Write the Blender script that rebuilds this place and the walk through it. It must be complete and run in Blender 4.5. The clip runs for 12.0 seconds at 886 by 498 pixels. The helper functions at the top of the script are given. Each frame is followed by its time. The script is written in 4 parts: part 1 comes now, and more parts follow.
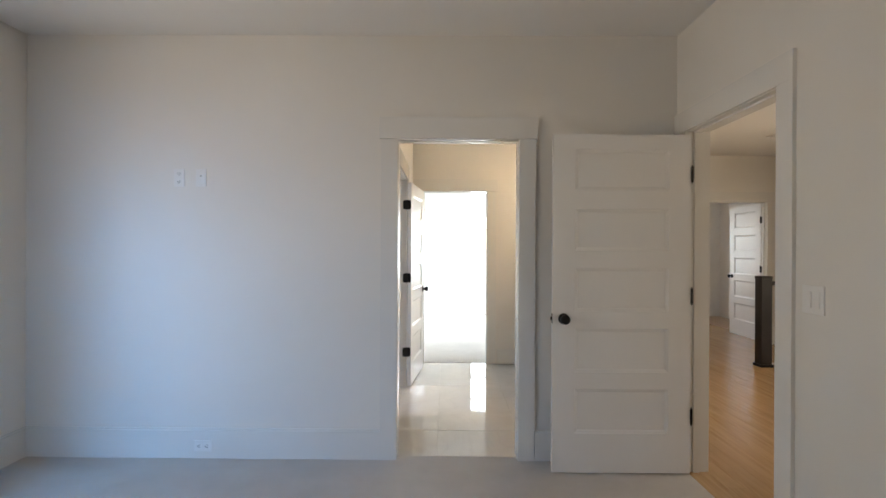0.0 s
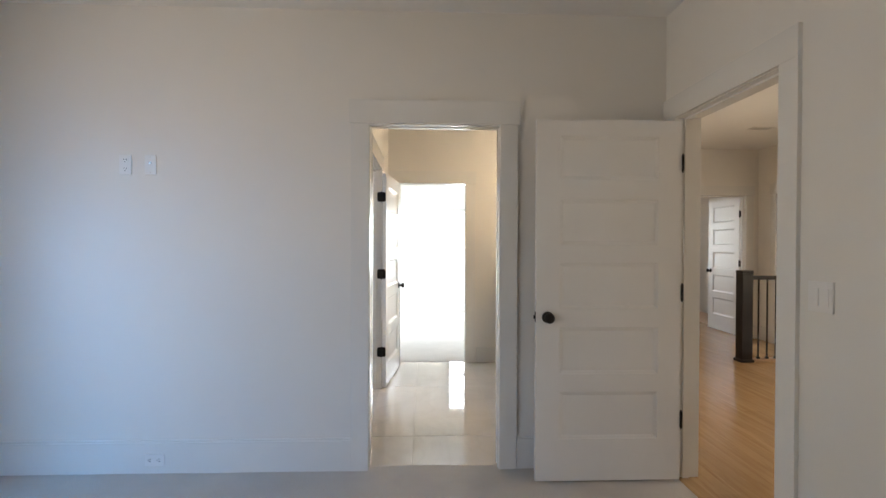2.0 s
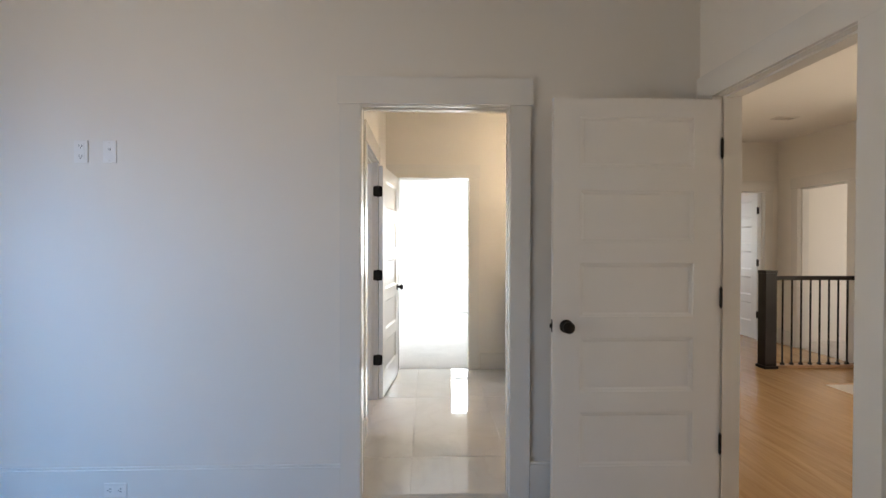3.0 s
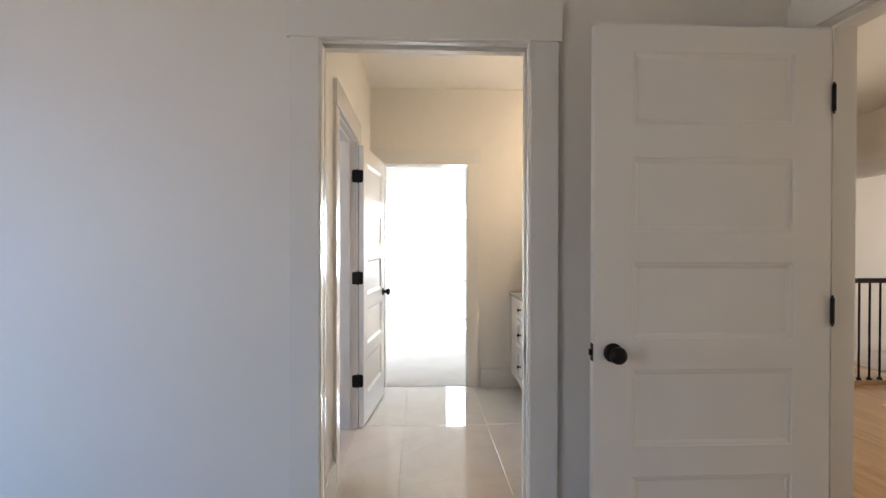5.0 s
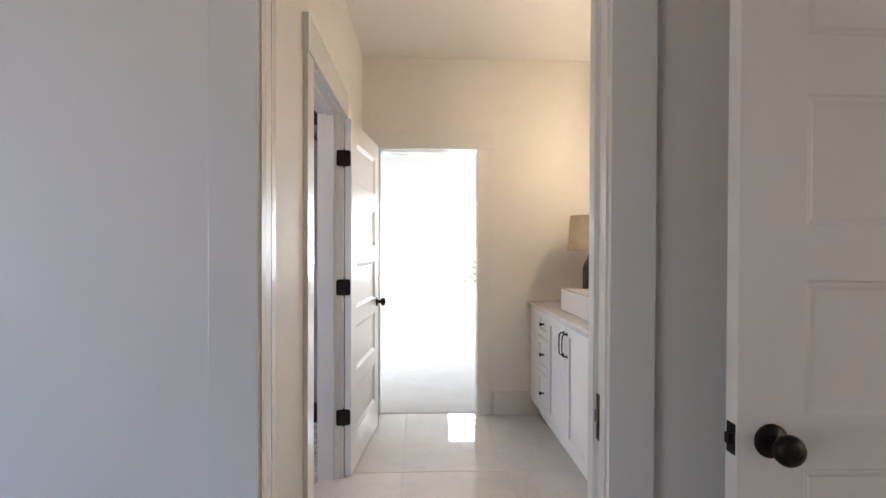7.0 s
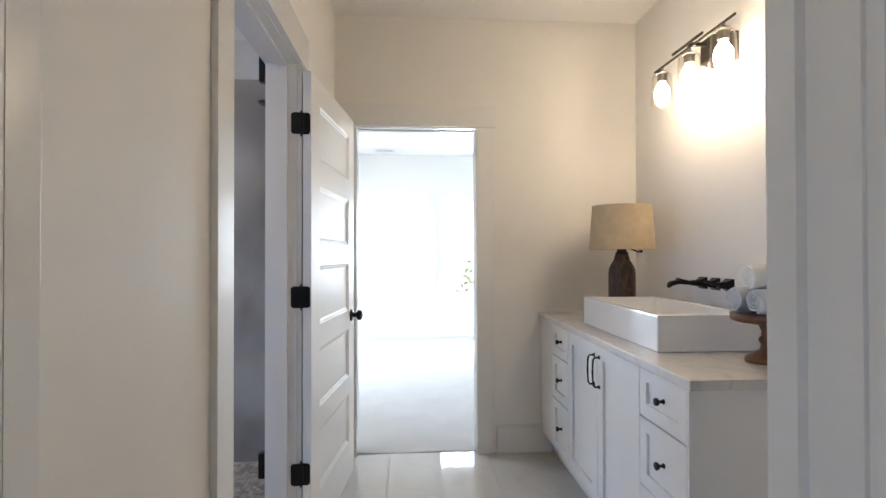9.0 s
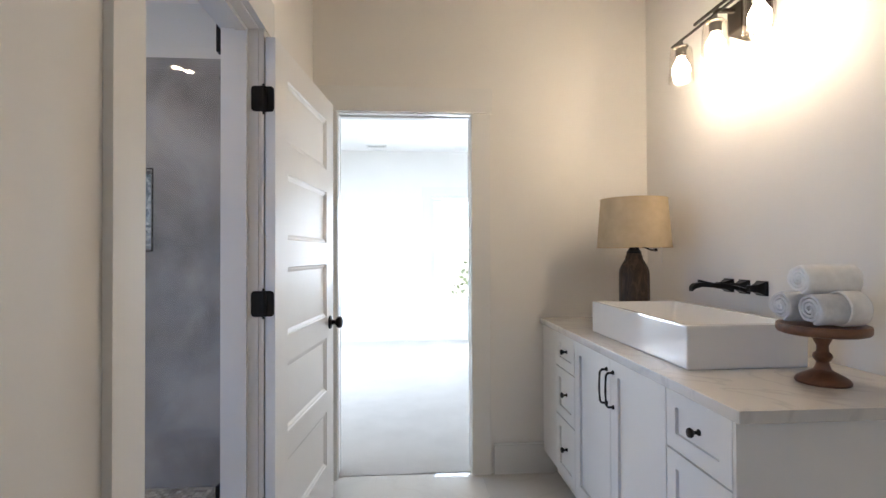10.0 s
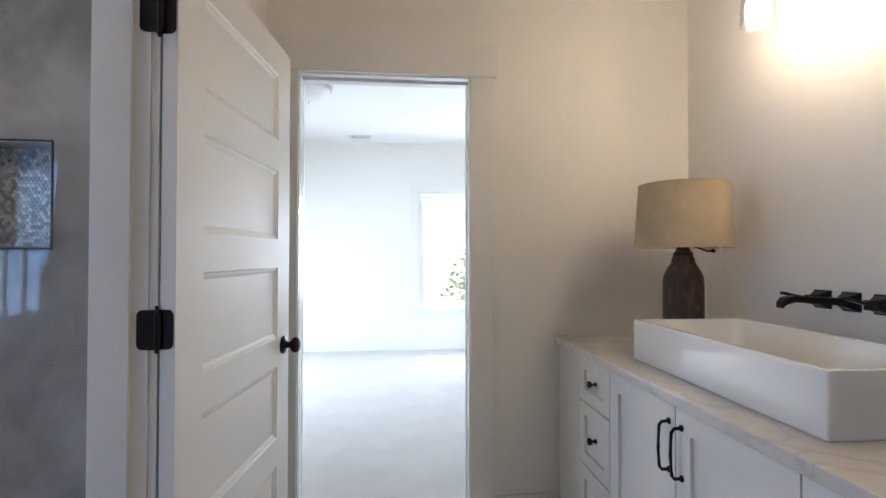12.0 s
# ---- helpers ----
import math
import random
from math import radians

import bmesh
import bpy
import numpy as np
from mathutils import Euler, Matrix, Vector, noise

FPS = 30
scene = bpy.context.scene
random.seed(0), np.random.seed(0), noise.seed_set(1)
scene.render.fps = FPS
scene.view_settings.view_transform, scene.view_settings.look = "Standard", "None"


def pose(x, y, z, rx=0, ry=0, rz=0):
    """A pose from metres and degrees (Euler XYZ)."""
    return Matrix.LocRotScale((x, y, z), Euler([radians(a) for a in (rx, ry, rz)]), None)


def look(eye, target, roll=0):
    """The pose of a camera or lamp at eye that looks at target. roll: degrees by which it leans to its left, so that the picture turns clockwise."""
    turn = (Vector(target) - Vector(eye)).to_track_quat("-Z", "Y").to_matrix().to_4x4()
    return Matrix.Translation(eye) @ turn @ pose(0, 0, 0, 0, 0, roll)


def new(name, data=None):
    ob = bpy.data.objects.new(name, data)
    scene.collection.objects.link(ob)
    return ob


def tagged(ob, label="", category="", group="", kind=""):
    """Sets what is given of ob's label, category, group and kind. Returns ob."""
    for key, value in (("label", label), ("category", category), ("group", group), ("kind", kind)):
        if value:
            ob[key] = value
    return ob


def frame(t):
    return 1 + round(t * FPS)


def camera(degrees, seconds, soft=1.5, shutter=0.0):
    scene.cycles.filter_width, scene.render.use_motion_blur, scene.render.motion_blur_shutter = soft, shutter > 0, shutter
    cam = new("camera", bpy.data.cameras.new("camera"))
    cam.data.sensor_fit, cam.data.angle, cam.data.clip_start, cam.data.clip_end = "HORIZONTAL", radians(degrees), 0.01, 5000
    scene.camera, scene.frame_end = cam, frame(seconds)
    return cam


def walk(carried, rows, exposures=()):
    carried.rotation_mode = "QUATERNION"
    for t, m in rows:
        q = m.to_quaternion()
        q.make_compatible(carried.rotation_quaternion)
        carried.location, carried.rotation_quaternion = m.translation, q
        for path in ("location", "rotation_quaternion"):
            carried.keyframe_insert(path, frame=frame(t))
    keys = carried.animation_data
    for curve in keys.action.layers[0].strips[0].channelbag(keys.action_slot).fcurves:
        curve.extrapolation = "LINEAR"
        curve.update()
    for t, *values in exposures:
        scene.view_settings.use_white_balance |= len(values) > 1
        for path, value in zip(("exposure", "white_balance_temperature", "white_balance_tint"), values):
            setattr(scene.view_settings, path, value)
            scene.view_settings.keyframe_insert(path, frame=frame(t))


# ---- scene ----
cam = camera(84.5, 12.0)
PATH = [
    (0, (0.648, 0.29, 1.363), (0.635, 2.29, 1.362), 0.3),
    (0.5, (0.656, 0.278, 1.359), (0.719, 2.277, 1.357), 0.3),
    (1, (0.665, 0.283, 1.364), (0.747, 2.281, 1.358), 0.3),
    (1.5, (0.672, 0.362, 1.356), (0.758, 2.36, 1.341), 0.2),
    (2, (0.665, 0.517, 1.355), (0.74, 2.516, 1.335), 0.2),
    (2.5, (0.666, 0.691, 1.353), (0.732, 2.69, 1.33), 0.1),
    (4.5, (0.706, 1.459, 1.319), (0.798, 3.457, 1.299), 0.1),
    (5, (0.706, 1.616, 1.31), (0.798, 3.613, 1.293), 0.1),
    (5.5, (0.714, 1.803, 1.313), (0.811, 3.8, 1.294), -0.1),
    (6, (0.717, 1.976, 1.322), (0.818, 3.973, 1.301), -0.1),
    (6.5, (0.701, 2.173, 1.323), (0.798, 4.171, 1.301), 0.1),
    (7, (0.686, 2.342, 1.32), (0.782, 4.34, 1.298), 0.2),
    (9, (0.711, 3.034, 1.254), (0.848, 5.029, 1.272), -0.1),
    (9.5, (0.72, 3.178, 1.248), (0.865, 5.173, 1.27), -0.2),
    (10, (0.763, 3.335, 1.245), (0.914, 5.33, 1.267), -0.2),
    (10.5, (0.8, 3.483, 1.248), (0.963, 5.476, 1.275), -0.2),
    (11, (0.801, 3.619, 1.246), (0.98, 5.611, 1.274), -0.1),
    (11.5, (0.802, 3.779, 1.246), (0.99, 5.77, 1.269), 0.0),
    (12, (0.799, 3.925, 1.241), (0.996, 5.915, 1.271), 0.1),
]
walk(cam, [(t, look(eye, target, roll)) for t, eye, target, roll in PATH],
     [(0.0, 1.55, 7080, 18), (2.5, 1.56, 7080, 19), (5.0, 1.56, 7000, 21), (7.0, 1.52, 6750, 22), (9.0, 1.36, 6270, 19), (10.5, 1.25, 6240, 20), (12.0, 1.01, 6170, 20)])

# ---------------------------------------------------------------- plan (metres)
CH = 2.74                       # ceiling height
XL, XR = -2.08, 2.13            # bedroom, inner faces of the side walls
XB = 2.172                      # bathroom and far room, inner face of the east wall
YB, YW, YF, YE = -2.2, 3.44, 6.09, 10.4   # back, bath wall, far bath wall, far room end
TW, TB = 0.12, 0.105            # partition thickness, bath wall thickness
PX0, PX1 = 0.135, 0.247           # partition between shower room and vanity room
HX = 5.50                       # hall side wall
HY = 7.42                       # hall end wall
GZ = -3.0                       # ground outside

# ---------------------------------------------------------------- light
world = bpy.data.worlds.new("world")
scene.world = world
world.use_nodes = True
wn = world.node_tree
sky = wn.nodes.new("ShaderNodeTexSky")
sky.sky_type = 'NISHITA'
sky.sun_disc = False
sky.sun_elevation, sky.sun_rotation = radians(55), radians(8)
wn.links.new(sky.outputs[0], wn.nodes["Background"].inputs[0])
wn.nodes["Background"].inputs[1].default_value = 0.15

sun = new("sun", bpy.data.lights.new("sun", 'SUN'))
sun.data.energy, sun.data.angle, sun.data.color = 4.0, radians(0.5), (1.0, 0.95, 0.88)
sun.matrix_world = look((1.6, 17.5, 26.4), (0.0, 6.0, 10.0))


def window_light(name, x, y, z, w, h, target, watts, colour):
    la = new(name, bpy.data.lights.new(name, 'AREA'))
    la.data.shape, la.data.size, la.data.size_y = 'RECTANGLE', w, h
    la.data.energy, la.data.color = watts, colour
    la.matrix_world = look((x, y, z), target)
    return la


bed = window_light("bedroom_skylight", XL - 0.5, 0.45, 2.05, 1.4, 1.0, (-1.65, YW, 0.25), 10.6, (0.08, 0.44, 1.0))
bed.data.spread = radians(85)
window_light("bedroom_ground_light", XL - 0.35, 1.35, 1.2, 1.6, 1.1, (0.0, 2.6, 2.6), 8.6, (1.0, 0.91, 0.75))
for wx in (1.545, -1.455):
    window_light("far_window_skylight", wx, YE + 0.4, 1.5, 0.9, 1.6, (wx * 0.6, YE - 3.2, 0.0), 40, (0.72, 0.89, 1.0))
# fill lamp that brightens the far room through an added, unseen west window
far_fill = window_light("far_side_fill_light", XL - 0.3, 8.4, 1.5, 2.2, 1.6, (0.2, 9.4, 0.2), 46, (0.68, 0.87, 1.0))
far_fill.data.spread = radians(105)
shower_sky = window_light("shower_skylight", XL - 0.3, 4.06, 1.35, 0.8, 1.4, (-0.8, 5.7, 0.4), 12.5, (0.20, 0.50, 1.0))
shower_sky.data.spread = radians(165)
# warm fill lamps for the hall, at two added windows that stay unseen
window_light("hall_fill_light", HX + 0.3, 4.2, 1.5, 1.8, 1.5, (3.2, 4.6, 0.2), 14, (1.0, 0.86, 0.62))
window_light("hall_south_fill_light", HX + 0.3, 1.5, 1.5, 1.8, 1.5, (2.6, 3.0, 0.7), 8, (1.0, 0.86, 0.62))
window_light("end_room_skylight", 4.2, YE + 0.3, 1.5, 1.4, 1.5, (4.6, 8.5, 1.0), 12, (0.70, 0.86, 1.0))
window_light("side_room_skylight", 8.8, 6.4, 1.5, 1.4, 1.4, (6.0, 6.6, 1.1), 14, (1.0, 0.93, 0.80))


# ---------------------------------------------------------------- materials
def material(name):
    m = bpy.data.materials.new(name)
    m.use_nodes = True
    nt = m.node_tree
    return m, nt, nt.nodes["Principled BSDF"]


def coords(nt, scale=(1, 1, 1)):
    g = nt.nodes.new("ShaderNodeNewGeometry")
    mp = nt.nodes.new("ShaderNodeMapping")
    mp.inputs["Scale"].default_value = scale
    nt.links.new(g.outputs["Position"], mp.inputs["Vector"])
    return mp.outputs["Vector"]


def noise_tex(nt, vec, scale, detail=4, rough=0.55, distort=0.0):
    n = nt.nodes.new("ShaderNodeTexNoise")
    n.inputs["Scale"].default_value, n.inputs["Detail"].default_value = scale, detail
    n.inputs["Roughness"].default_value, n.inputs["Distortion"].default_value = rough, distort
    nt.links.new(vec, n.inputs["Vector"])
    return n.outputs["Fac"]


def ramp(nt, fac, stops):
    r = nt.nodes.new("ShaderNodeValToRGB")
    els = r.color_ramp.elements
    while len(els) < len(stops):
        els.new(0.5)
    for e, (p, c) in zip(els, stops):
        e.position, e.color = p, (*c, 1)
    nt.links.new(fac, r.inputs[0])
    return r.outputs[0]


def bump(nt, b, height, strength, dist):
    n = nt.nodes.new("ShaderNodeBump")
    n.inputs["Strength"].default_value, n.inputs["Distance"].default_value = strength, dist
    nt.links.new(height, n.inputs["Height"])
    nt.links.new(n.outputs[0], b.inputs["Normal"])


def surface(name, colour, rough, vary=0.06, scale=1.5, grain=120, bump_s=0.15, bump_d=0.001, metal=0.0, spec=0.5, coat=0.0, drift=0.06):
    """A painted or plain surface: slow colour drift, fine grain relief, roughness drift."""
    m, nt, b = material(name)
    v = coords(nt)
    lo = tuple(c * (1 - vary) for c in colour)
    hi = tuple(min(1, c * (1 + vary)) for c in colour)
    nt.links.new(ramp(nt, noise_tex(nt, v, scale, 5), [(0.3, lo), (0.7, hi)]), b.inputs["Base Color"])
    rr = nt.nodes.new("ShaderNodeMapRange")
    rr.inputs["To Min"].default_value, rr.inputs["To Max"].default_value = max(0.02, rough - drift), min(1, rough + drift)
    nt.links.new(noise_tex(nt, v, scale * 6, 3), rr.inputs["Value"])
    nt.links.new(rr.outputs[0], b.inputs["Roughness"])
    b.inputs["Metallic"].default_value = metal
    b.inputs["Specular IOR Level"].default_value = spec
    b.inputs["Coat Weight"].default_value = coat
    b.inputs["Coat Roughness"].default_value = 0.08
    if bump_s:
        bump(nt, b, noise_tex(nt, v, grain, 3), bump_s, bump_d)
    return m


def island_vary(m, amount):
    """Random brightness for each separate piece object."""
    nt = m.node_tree
    b = nt.nodes["Principled BSDF"]
    link = b.inputs["Base Color"].links[0]
    src = link.from_socket
    oi = nt.nodes.new("ShaderNodeObjectInfo")
    mr = nt.nodes.new("ShaderNodeMapRange")
    mr.inputs["To Min"].default_value, mr.inputs["To Max"].default_value = 1 - amount, 1 + amount
    hsv = nt.nodes.new("ShaderNodeHueSaturation")
    nt.links.new(oi.outputs["Random"], mr.inputs["Value"])
    nt.links.new(mr.outputs[0], hsv.inputs["Value"])
    nt.links.new(src, hsv.inputs["Color"])
    nt.links.new(hsv.outputs[0], b.inputs["Base Color"])
    return m


def clear_glass(name, tint=(1, 1, 1)):
    """Thin clear glass: see-through, with gloss that grows towards grazing angles."""
    m, nt, b = material(name)
    nt.nodes.remove(b)
    tr, gl, mx, lw, pw, mr = (nt.nodes.new("ShaderNode" + k) for k in ("BsdfTransparent", "BsdfGlossy", "MixShader", "LayerWeight", "Math", "MapRange"))
    tr.inputs[0].default_value = (*tint, 1)
    gl.inputs["Roughness"].default_value = 0.0
    lw.inputs["Blend"].default_value = 0.5
    pw.operation = 'POWER'
    pw.inputs[1].default_value = 4.0
    mr.inputs["To Min"].default_value, mr.inputs["To Max"].default_value = 0.035, 0.75
    nt.links.new(lw.outputs["Facing"], pw.inputs[0])
    nt.links.new(pw.outputs[0], mr.inputs["Value"])
    nt.links.new(mr.outputs[0], mx.inputs[0])
    nt.links.new(tr.outputs[0], mx.inputs[1])
    nt.links.new(gl.outputs[0], mx.inputs[2])
    nt.links.new(mx.outputs[0], nt.nodes["Material Output"].inputs["Surface"])
    return m


def leaf_material():
    """Thin leaves: half of the light that meets them passes through."""
    m, nt, b = material("leaf_green")
    col = ramp(nt, noise_tex(nt, coords(nt), 1.3, 4), [(0.3, (0.07, 0.085, 0.045)), (0.7, (0.12, 0.14, 0.075))])
    tl, mx = nt.nodes.new("ShaderNodeBsdfTranslucent"), nt.nodes.new("ShaderNodeMixShader")
    tl.inputs[0].default_value = (0.42, 0.52, 0.30, 1)
    mx.inputs[0].default_value = 0.5
    nt.links.new(col, b.inputs["Base Color"])
    b.inputs["Roughness"].default_value = 0.5
    nt.links.new(b.outputs[0], mx.inputs[1])
    nt.links.new(tl.outputs[0], mx.inputs[2])
    nt.links.new(mx.outputs[0], nt.nodes["Material Output"].inputs["Surface"])
    return m


def glowing(name, colour, strength):
    m, nt, b = material(name)
    b.inputs["Base Color"].default_value = (*colour, 1)
    b.inputs["Emission Color"].default_value = (*colour, 1)
    b.inputs["Emission Strength"].default_value = strength
    return m


M_WALL = surface("wall_paint", (0.80, 0.775, 0.73), 0.58, vary=0.025, scale=0.9, grain=260, bump_s=0.12)
M_CEIL = surface("ceiling_paint", (0.83, 0.82, 0.80), 0.85, vary=0.02, scale=0.8, grain=200, bump_s=0.15)
M_TRIM = surface("trim_paint", (0.80, 0.79, 0.76), 0.20, vary=0.02, scale=2.0, grain=90, bump_s=0.025)
M_DOOR = surface("door_paint", (0.80, 0.79, 0.77), 0.35, vary=0.02, scale=2.5, grain=70, bump_s=0.03)
M_BLACK = surface("black_bronze", (0.014, 0.012, 0.011), 0.36, vary=0.2, scale=12, grain=300, bump_s=0.1, metal=0.6)
M_BRONZE = surface("dark_bronze", (0.045, 0.037, 0.030), 0.40, vary=0.2, scale=12, grain=300, bump_s=0.05, metal=0.8)
M_SOCKET = surface("socket_grey", (0.16, 0.145, 0.13), 0.45, vary=0.1, scale=15, bump_s=0, metal=0.7)
M_PLATE = surface("plate_plastic", (0.82, 0.81, 0.79), 0.32, vary=0.01, scale=5, bump_s=0)
# near-black colour for the shade inside outlet slots and the strike hole
M_SLOT_SHADE = surface("slot_shade", (0.03, 0.03, 0.03), 0.6, vary=0.1, scale=20, bump_s=0)
M_DUCT_SHADE = surface("duct_shade_grey", (0.34, 0.335, 0.33), 0.7, vary=0.1, scale=10, bump_s=0)
M_CAB = surface("cabinet_paint", (0.78, 0.765, 0.735), 0.36, vary=0.02, scale=2.5, grain=80, bump_s=0.06)
M_CERAMIC = surface("white_ceramic", (0.83, 0.82, 0.80), 0.025, vary=0.01, scale=3, grain=22, bump_s=0.03, bump_d=0.002, coat=0.8, drift=0.005)
M_STEEL = surface("brushed_steel", (0.55, 0.53, 0.50), 0.3, vary=0.08, scale=30, bump_s=0, metal=1.0)
M_VENT = surface("vent_enamel", (0.72, 0.71, 0.68), 0.45, vary=0.03, scale=6, bump_s=0)
M_GLASS = clear_glass("window_glass", (0.97, 0.99, 0.98))
M_SHOWERGLASS = clear_glass("shower_glass", (0.95, 0.97, 0.965))
M_SHADEGLASS = clear_glass("lamp_glass", (0.98, 0.97, 0.95))
M_BULB = glowing("bulb_glow", (1.0, 0.83, 0.56), 29)
M_DOWNLIGHT = glowing("downlight_glow", (1.0, 0.79, 0.52), 190)
M_TOWEL_W = surface("white_terry", (0.90, 0.89, 0.87), 0.95, vary=0.05, scale=40, grain=420, bump_s=0.4, bump_d=0.004)
M_TOWEL_G = surface("grey_terry", (0.66, 0.665, 0.67), 0.95, vary=0.12, scale=40, grain=420, bump_s=0.4, bump_d=0.004)
M_BARK = surface("tree_bark", (0.13, 0.10, 0.075), 0.9, vary=0.3, scale=9, grain=30, bump_s=0.6, bump_d=0.01)
M_LEAF = leaf_material()
M_GRASS = surface("sandy_soil", (0.46, 0.42, 0.34), 0.9, vary=0.2, scale=0.7, grain=40, bump_s=0.5, bump_d=0.02)


def carpet_material():
    m, nt, b = material("carpet")
    v = coords(nt)
    nt.links.new(ramp(nt, noise_tex(nt, v, 3.0, 6, 0.65), [(0.3, (0.525, 0.487, 0.45)), (0.7, (0.605, 0.565, 0.525))]), b.inputs["Base Color"])
    b.inputs["Roughness"].default_value = 0.95
    b.inputs["Specular IOR Level"].default_value = 0.1
    b.inputs["Sheen Weight"].default_value = 0.25
    bump(nt, b, noise_tex(nt, v, 180, 5, 0.7), 0.9, 0.006)
    return m


def wood_material(name, dark, light, axis, rough, grain=1.0):
    m, nt, b = material(name)
    sc = [26.0 * grain] * 3
    sc[axis] = 1.6 * grain
    v = coords(nt, sc)
    fine = noise_tex(nt, v, 1.0, 8, 0.62, 0.6)
    nt.links.new(ramp(nt, fine, [(0.25, dark), (0.75, light)]), b.inputs["Base Color"])
    b.inputs["Roughness"].default_value = rough
    bump(nt, b, fine, 0.12, 0.002)
    return m


def stone_material(name, base, vein, scale, rough, vein_amount=0.5, coat=0.0):
    m, nt, b = material(name)
    v = coords(nt)
    cloud = ramp(nt, noise_tex(nt, v, scale, 7, 0.6, 1.2), [(0.35, tuple(c * 0.93 for c in base)), (0.65, base)])
    w = nt.nodes.new("ShaderNodeTexNoise")
    w.inputs["Scale"].default_value, w.inputs["Detail"].default_value, w.inputs["Distortion"].default_value = scale * 0.8, 9, 2.2
    nt.links.new(v, w.inputs["Vector"])
    streak = ramp(nt, w.outputs["Fac"], [(0.46, (0, 0, 0)), (0.5, (vein_amount,) * 3), (0.54, (0, 0, 0))])
    mix = nt.nodes.new("ShaderNodeMix")
    mix.data_type = 'RGBA'
    mix.inputs[7].default_value = (*vein, 1)
    nt.links.new(streak, mix.inputs[0])
    nt.links.new(cloud, mix.inputs[6])
    nt.links.new(mix.outputs[2], b.inputs["Base Color"])
    b.inputs["Roughness"].default_value = rough
    b.inputs["Coat Weight"].default_value = coat
    b.inputs["Coat Roughness"].default_value = 0.03
    return m


M_CARPET = carpet_material()
M_OAK = island_vary(wood_material("oak_plank", (0.34, 0.20, 0.095), (0.53, 0.35, 0.185), 1, 0.22), 0.07)
M_CURB = wood_material("oak_curb", (0.36, 0.22, 0.13), (0.56, 0.38, 0.25), 0, 0.4)
M_WALNUT = wood_material("turned_wood", (0.075, 0.030, 0.014), (0.20, 0.085, 0.04), 0, 0.42, 1.4)
M_ESPRESSO = surface("espresso_wood", (0.012, 0.008, 0.007), 0.45, vary=0.25, scale=8, grain=60, bump_s=0.1, spec=0.3)
M_COUNTER = stone_material("marble_counter", (0.65, 0.625, 0.585), (0.43, 0.415, 0.40), 2.2, 0.26, 0.45)
M_FLOORTILE = island_vary(stone_material("polished_floor_tile", (0.66, 0.63, 0.585), (0.50, 0.46, 0.42), 1.6, 0.035, 0.22), 0.02)
def cloudy_stone():
    m, nt, b = material("shower_stone_tile")
    v = coords(nt)
    big = ramp(nt, noise_tex(nt, v, 1.6, 7, 0.62, 0.5), [(0.34, (0.185, 0.175, 0.178)), (0.50, (0.32, 0.305, 0.30)), (0.66, (0.46, 0.44, 0.43))])
    nt.links.new(big, b.inputs["Base Color"])
    b.inputs["Roughness"].default_value = 0.018
    return m


M_SHOWERTILE = island_vary(cloudy_stone(), 0.03)
M_GROUT = surface("grout", (0.60, 0.575, 0.535), 0.9, vary=0.05, scale=30, bump_s=0.2)
M_GROUT_D = surface("shower_grout", (0.50, 0.485, 0.48), 0.9, vary=0.05, scale=30, bump_s=0.2)


def hex_material():
    m, nt, b = material("mosaic_hex")
    gi = nt.nodes.new("ShaderNodeNewGeometry")
    nt.links.new(ramp(nt, gi.outputs["Random Per Island"], [(0.0, (0.20, 0.23, 0.25)), (0.45, (0.34, 0.38, 0.40)), (1.0, (0.66, 0.68, 0.68))]), b.inputs["Base Color"])
    b.inputs["Roughness"].default_value = 0.16
    return m


def pebble_material():
    m, nt, b = material("mosaic_floor")
    gi = nt.nodes.new("ShaderNodeNewGeometry")
    nt.links.new(ramp(nt, gi.outputs["Random Per Island"], [(0.0, (0.30, 0.26, 0.22)), (0.5, (0.50, 0.46, 0.41)), (1.0, (0.68, 0.64, 0.58))]), b.inputs["Base Color"])
    b.inputs["Roughness"].default_value = 0.4
    return m


def linen_material():
    m, nt, b = material("linen_shade")
    v = coords(nt, (1, 1, 1))
    w1 = noise_tex(nt, coords(nt, (240, 240, 900)), 1.0, 2)
    nt.links.new(ramp(nt, noise_tex(nt, v, 14, 5), [(0.3, (0.52, 0.40, 0.25)), (0.7, (0.62, 0.49, 0.32))]), b.inputs["Base Color"])
    b.inputs["Roughness"].default_value = 0.9
    b.inputs["Specular IOR Level"].default_value = 0.15
    bump(nt, b, w1, 0.5, 0.001)
    return m


def lampbase_material():
    m, nt, b = material("mottled_bronze")
    v = coords(nt, (26, 26, 9))
    nt.links.new(ramp(nt, noise_tex(nt, v, 1.0, 7, 0.65, 0.8), [(0.34, (0.030, 0.018, 0.011)), (0.52, (0.070, 0.042, 0.025)), (0.68, (0.15, 0.10, 0.065))]), b.inputs["Base Color"])
    b.inputs["Roughness"].default_value = 0.5
    b.inputs["Metallic"].default_value = 0.25
    bump(nt, b, noise_tex(nt, v, 2.0, 5), 0.4, 0.004)
    return m


M_HEX, M_MOSAIC, M_LINEN, M_LAMPBASE = hex_material(), pebble_material(), linen_material(), lampbase_material()


# ---------------------------------------------------------------- building helpers
def mesh_of(name, bm, mat, smooth=False):
    me = bpy.data.meshes.new(name)
    bm.normal_update()
    bm.to_mesh(me)
    bm.free()
    if mat:
        me.materials.append(mat)
    if smooth:
        me.shade_smooth()
        me.set_sharp_from_angle(angle=radians(40))
    return me


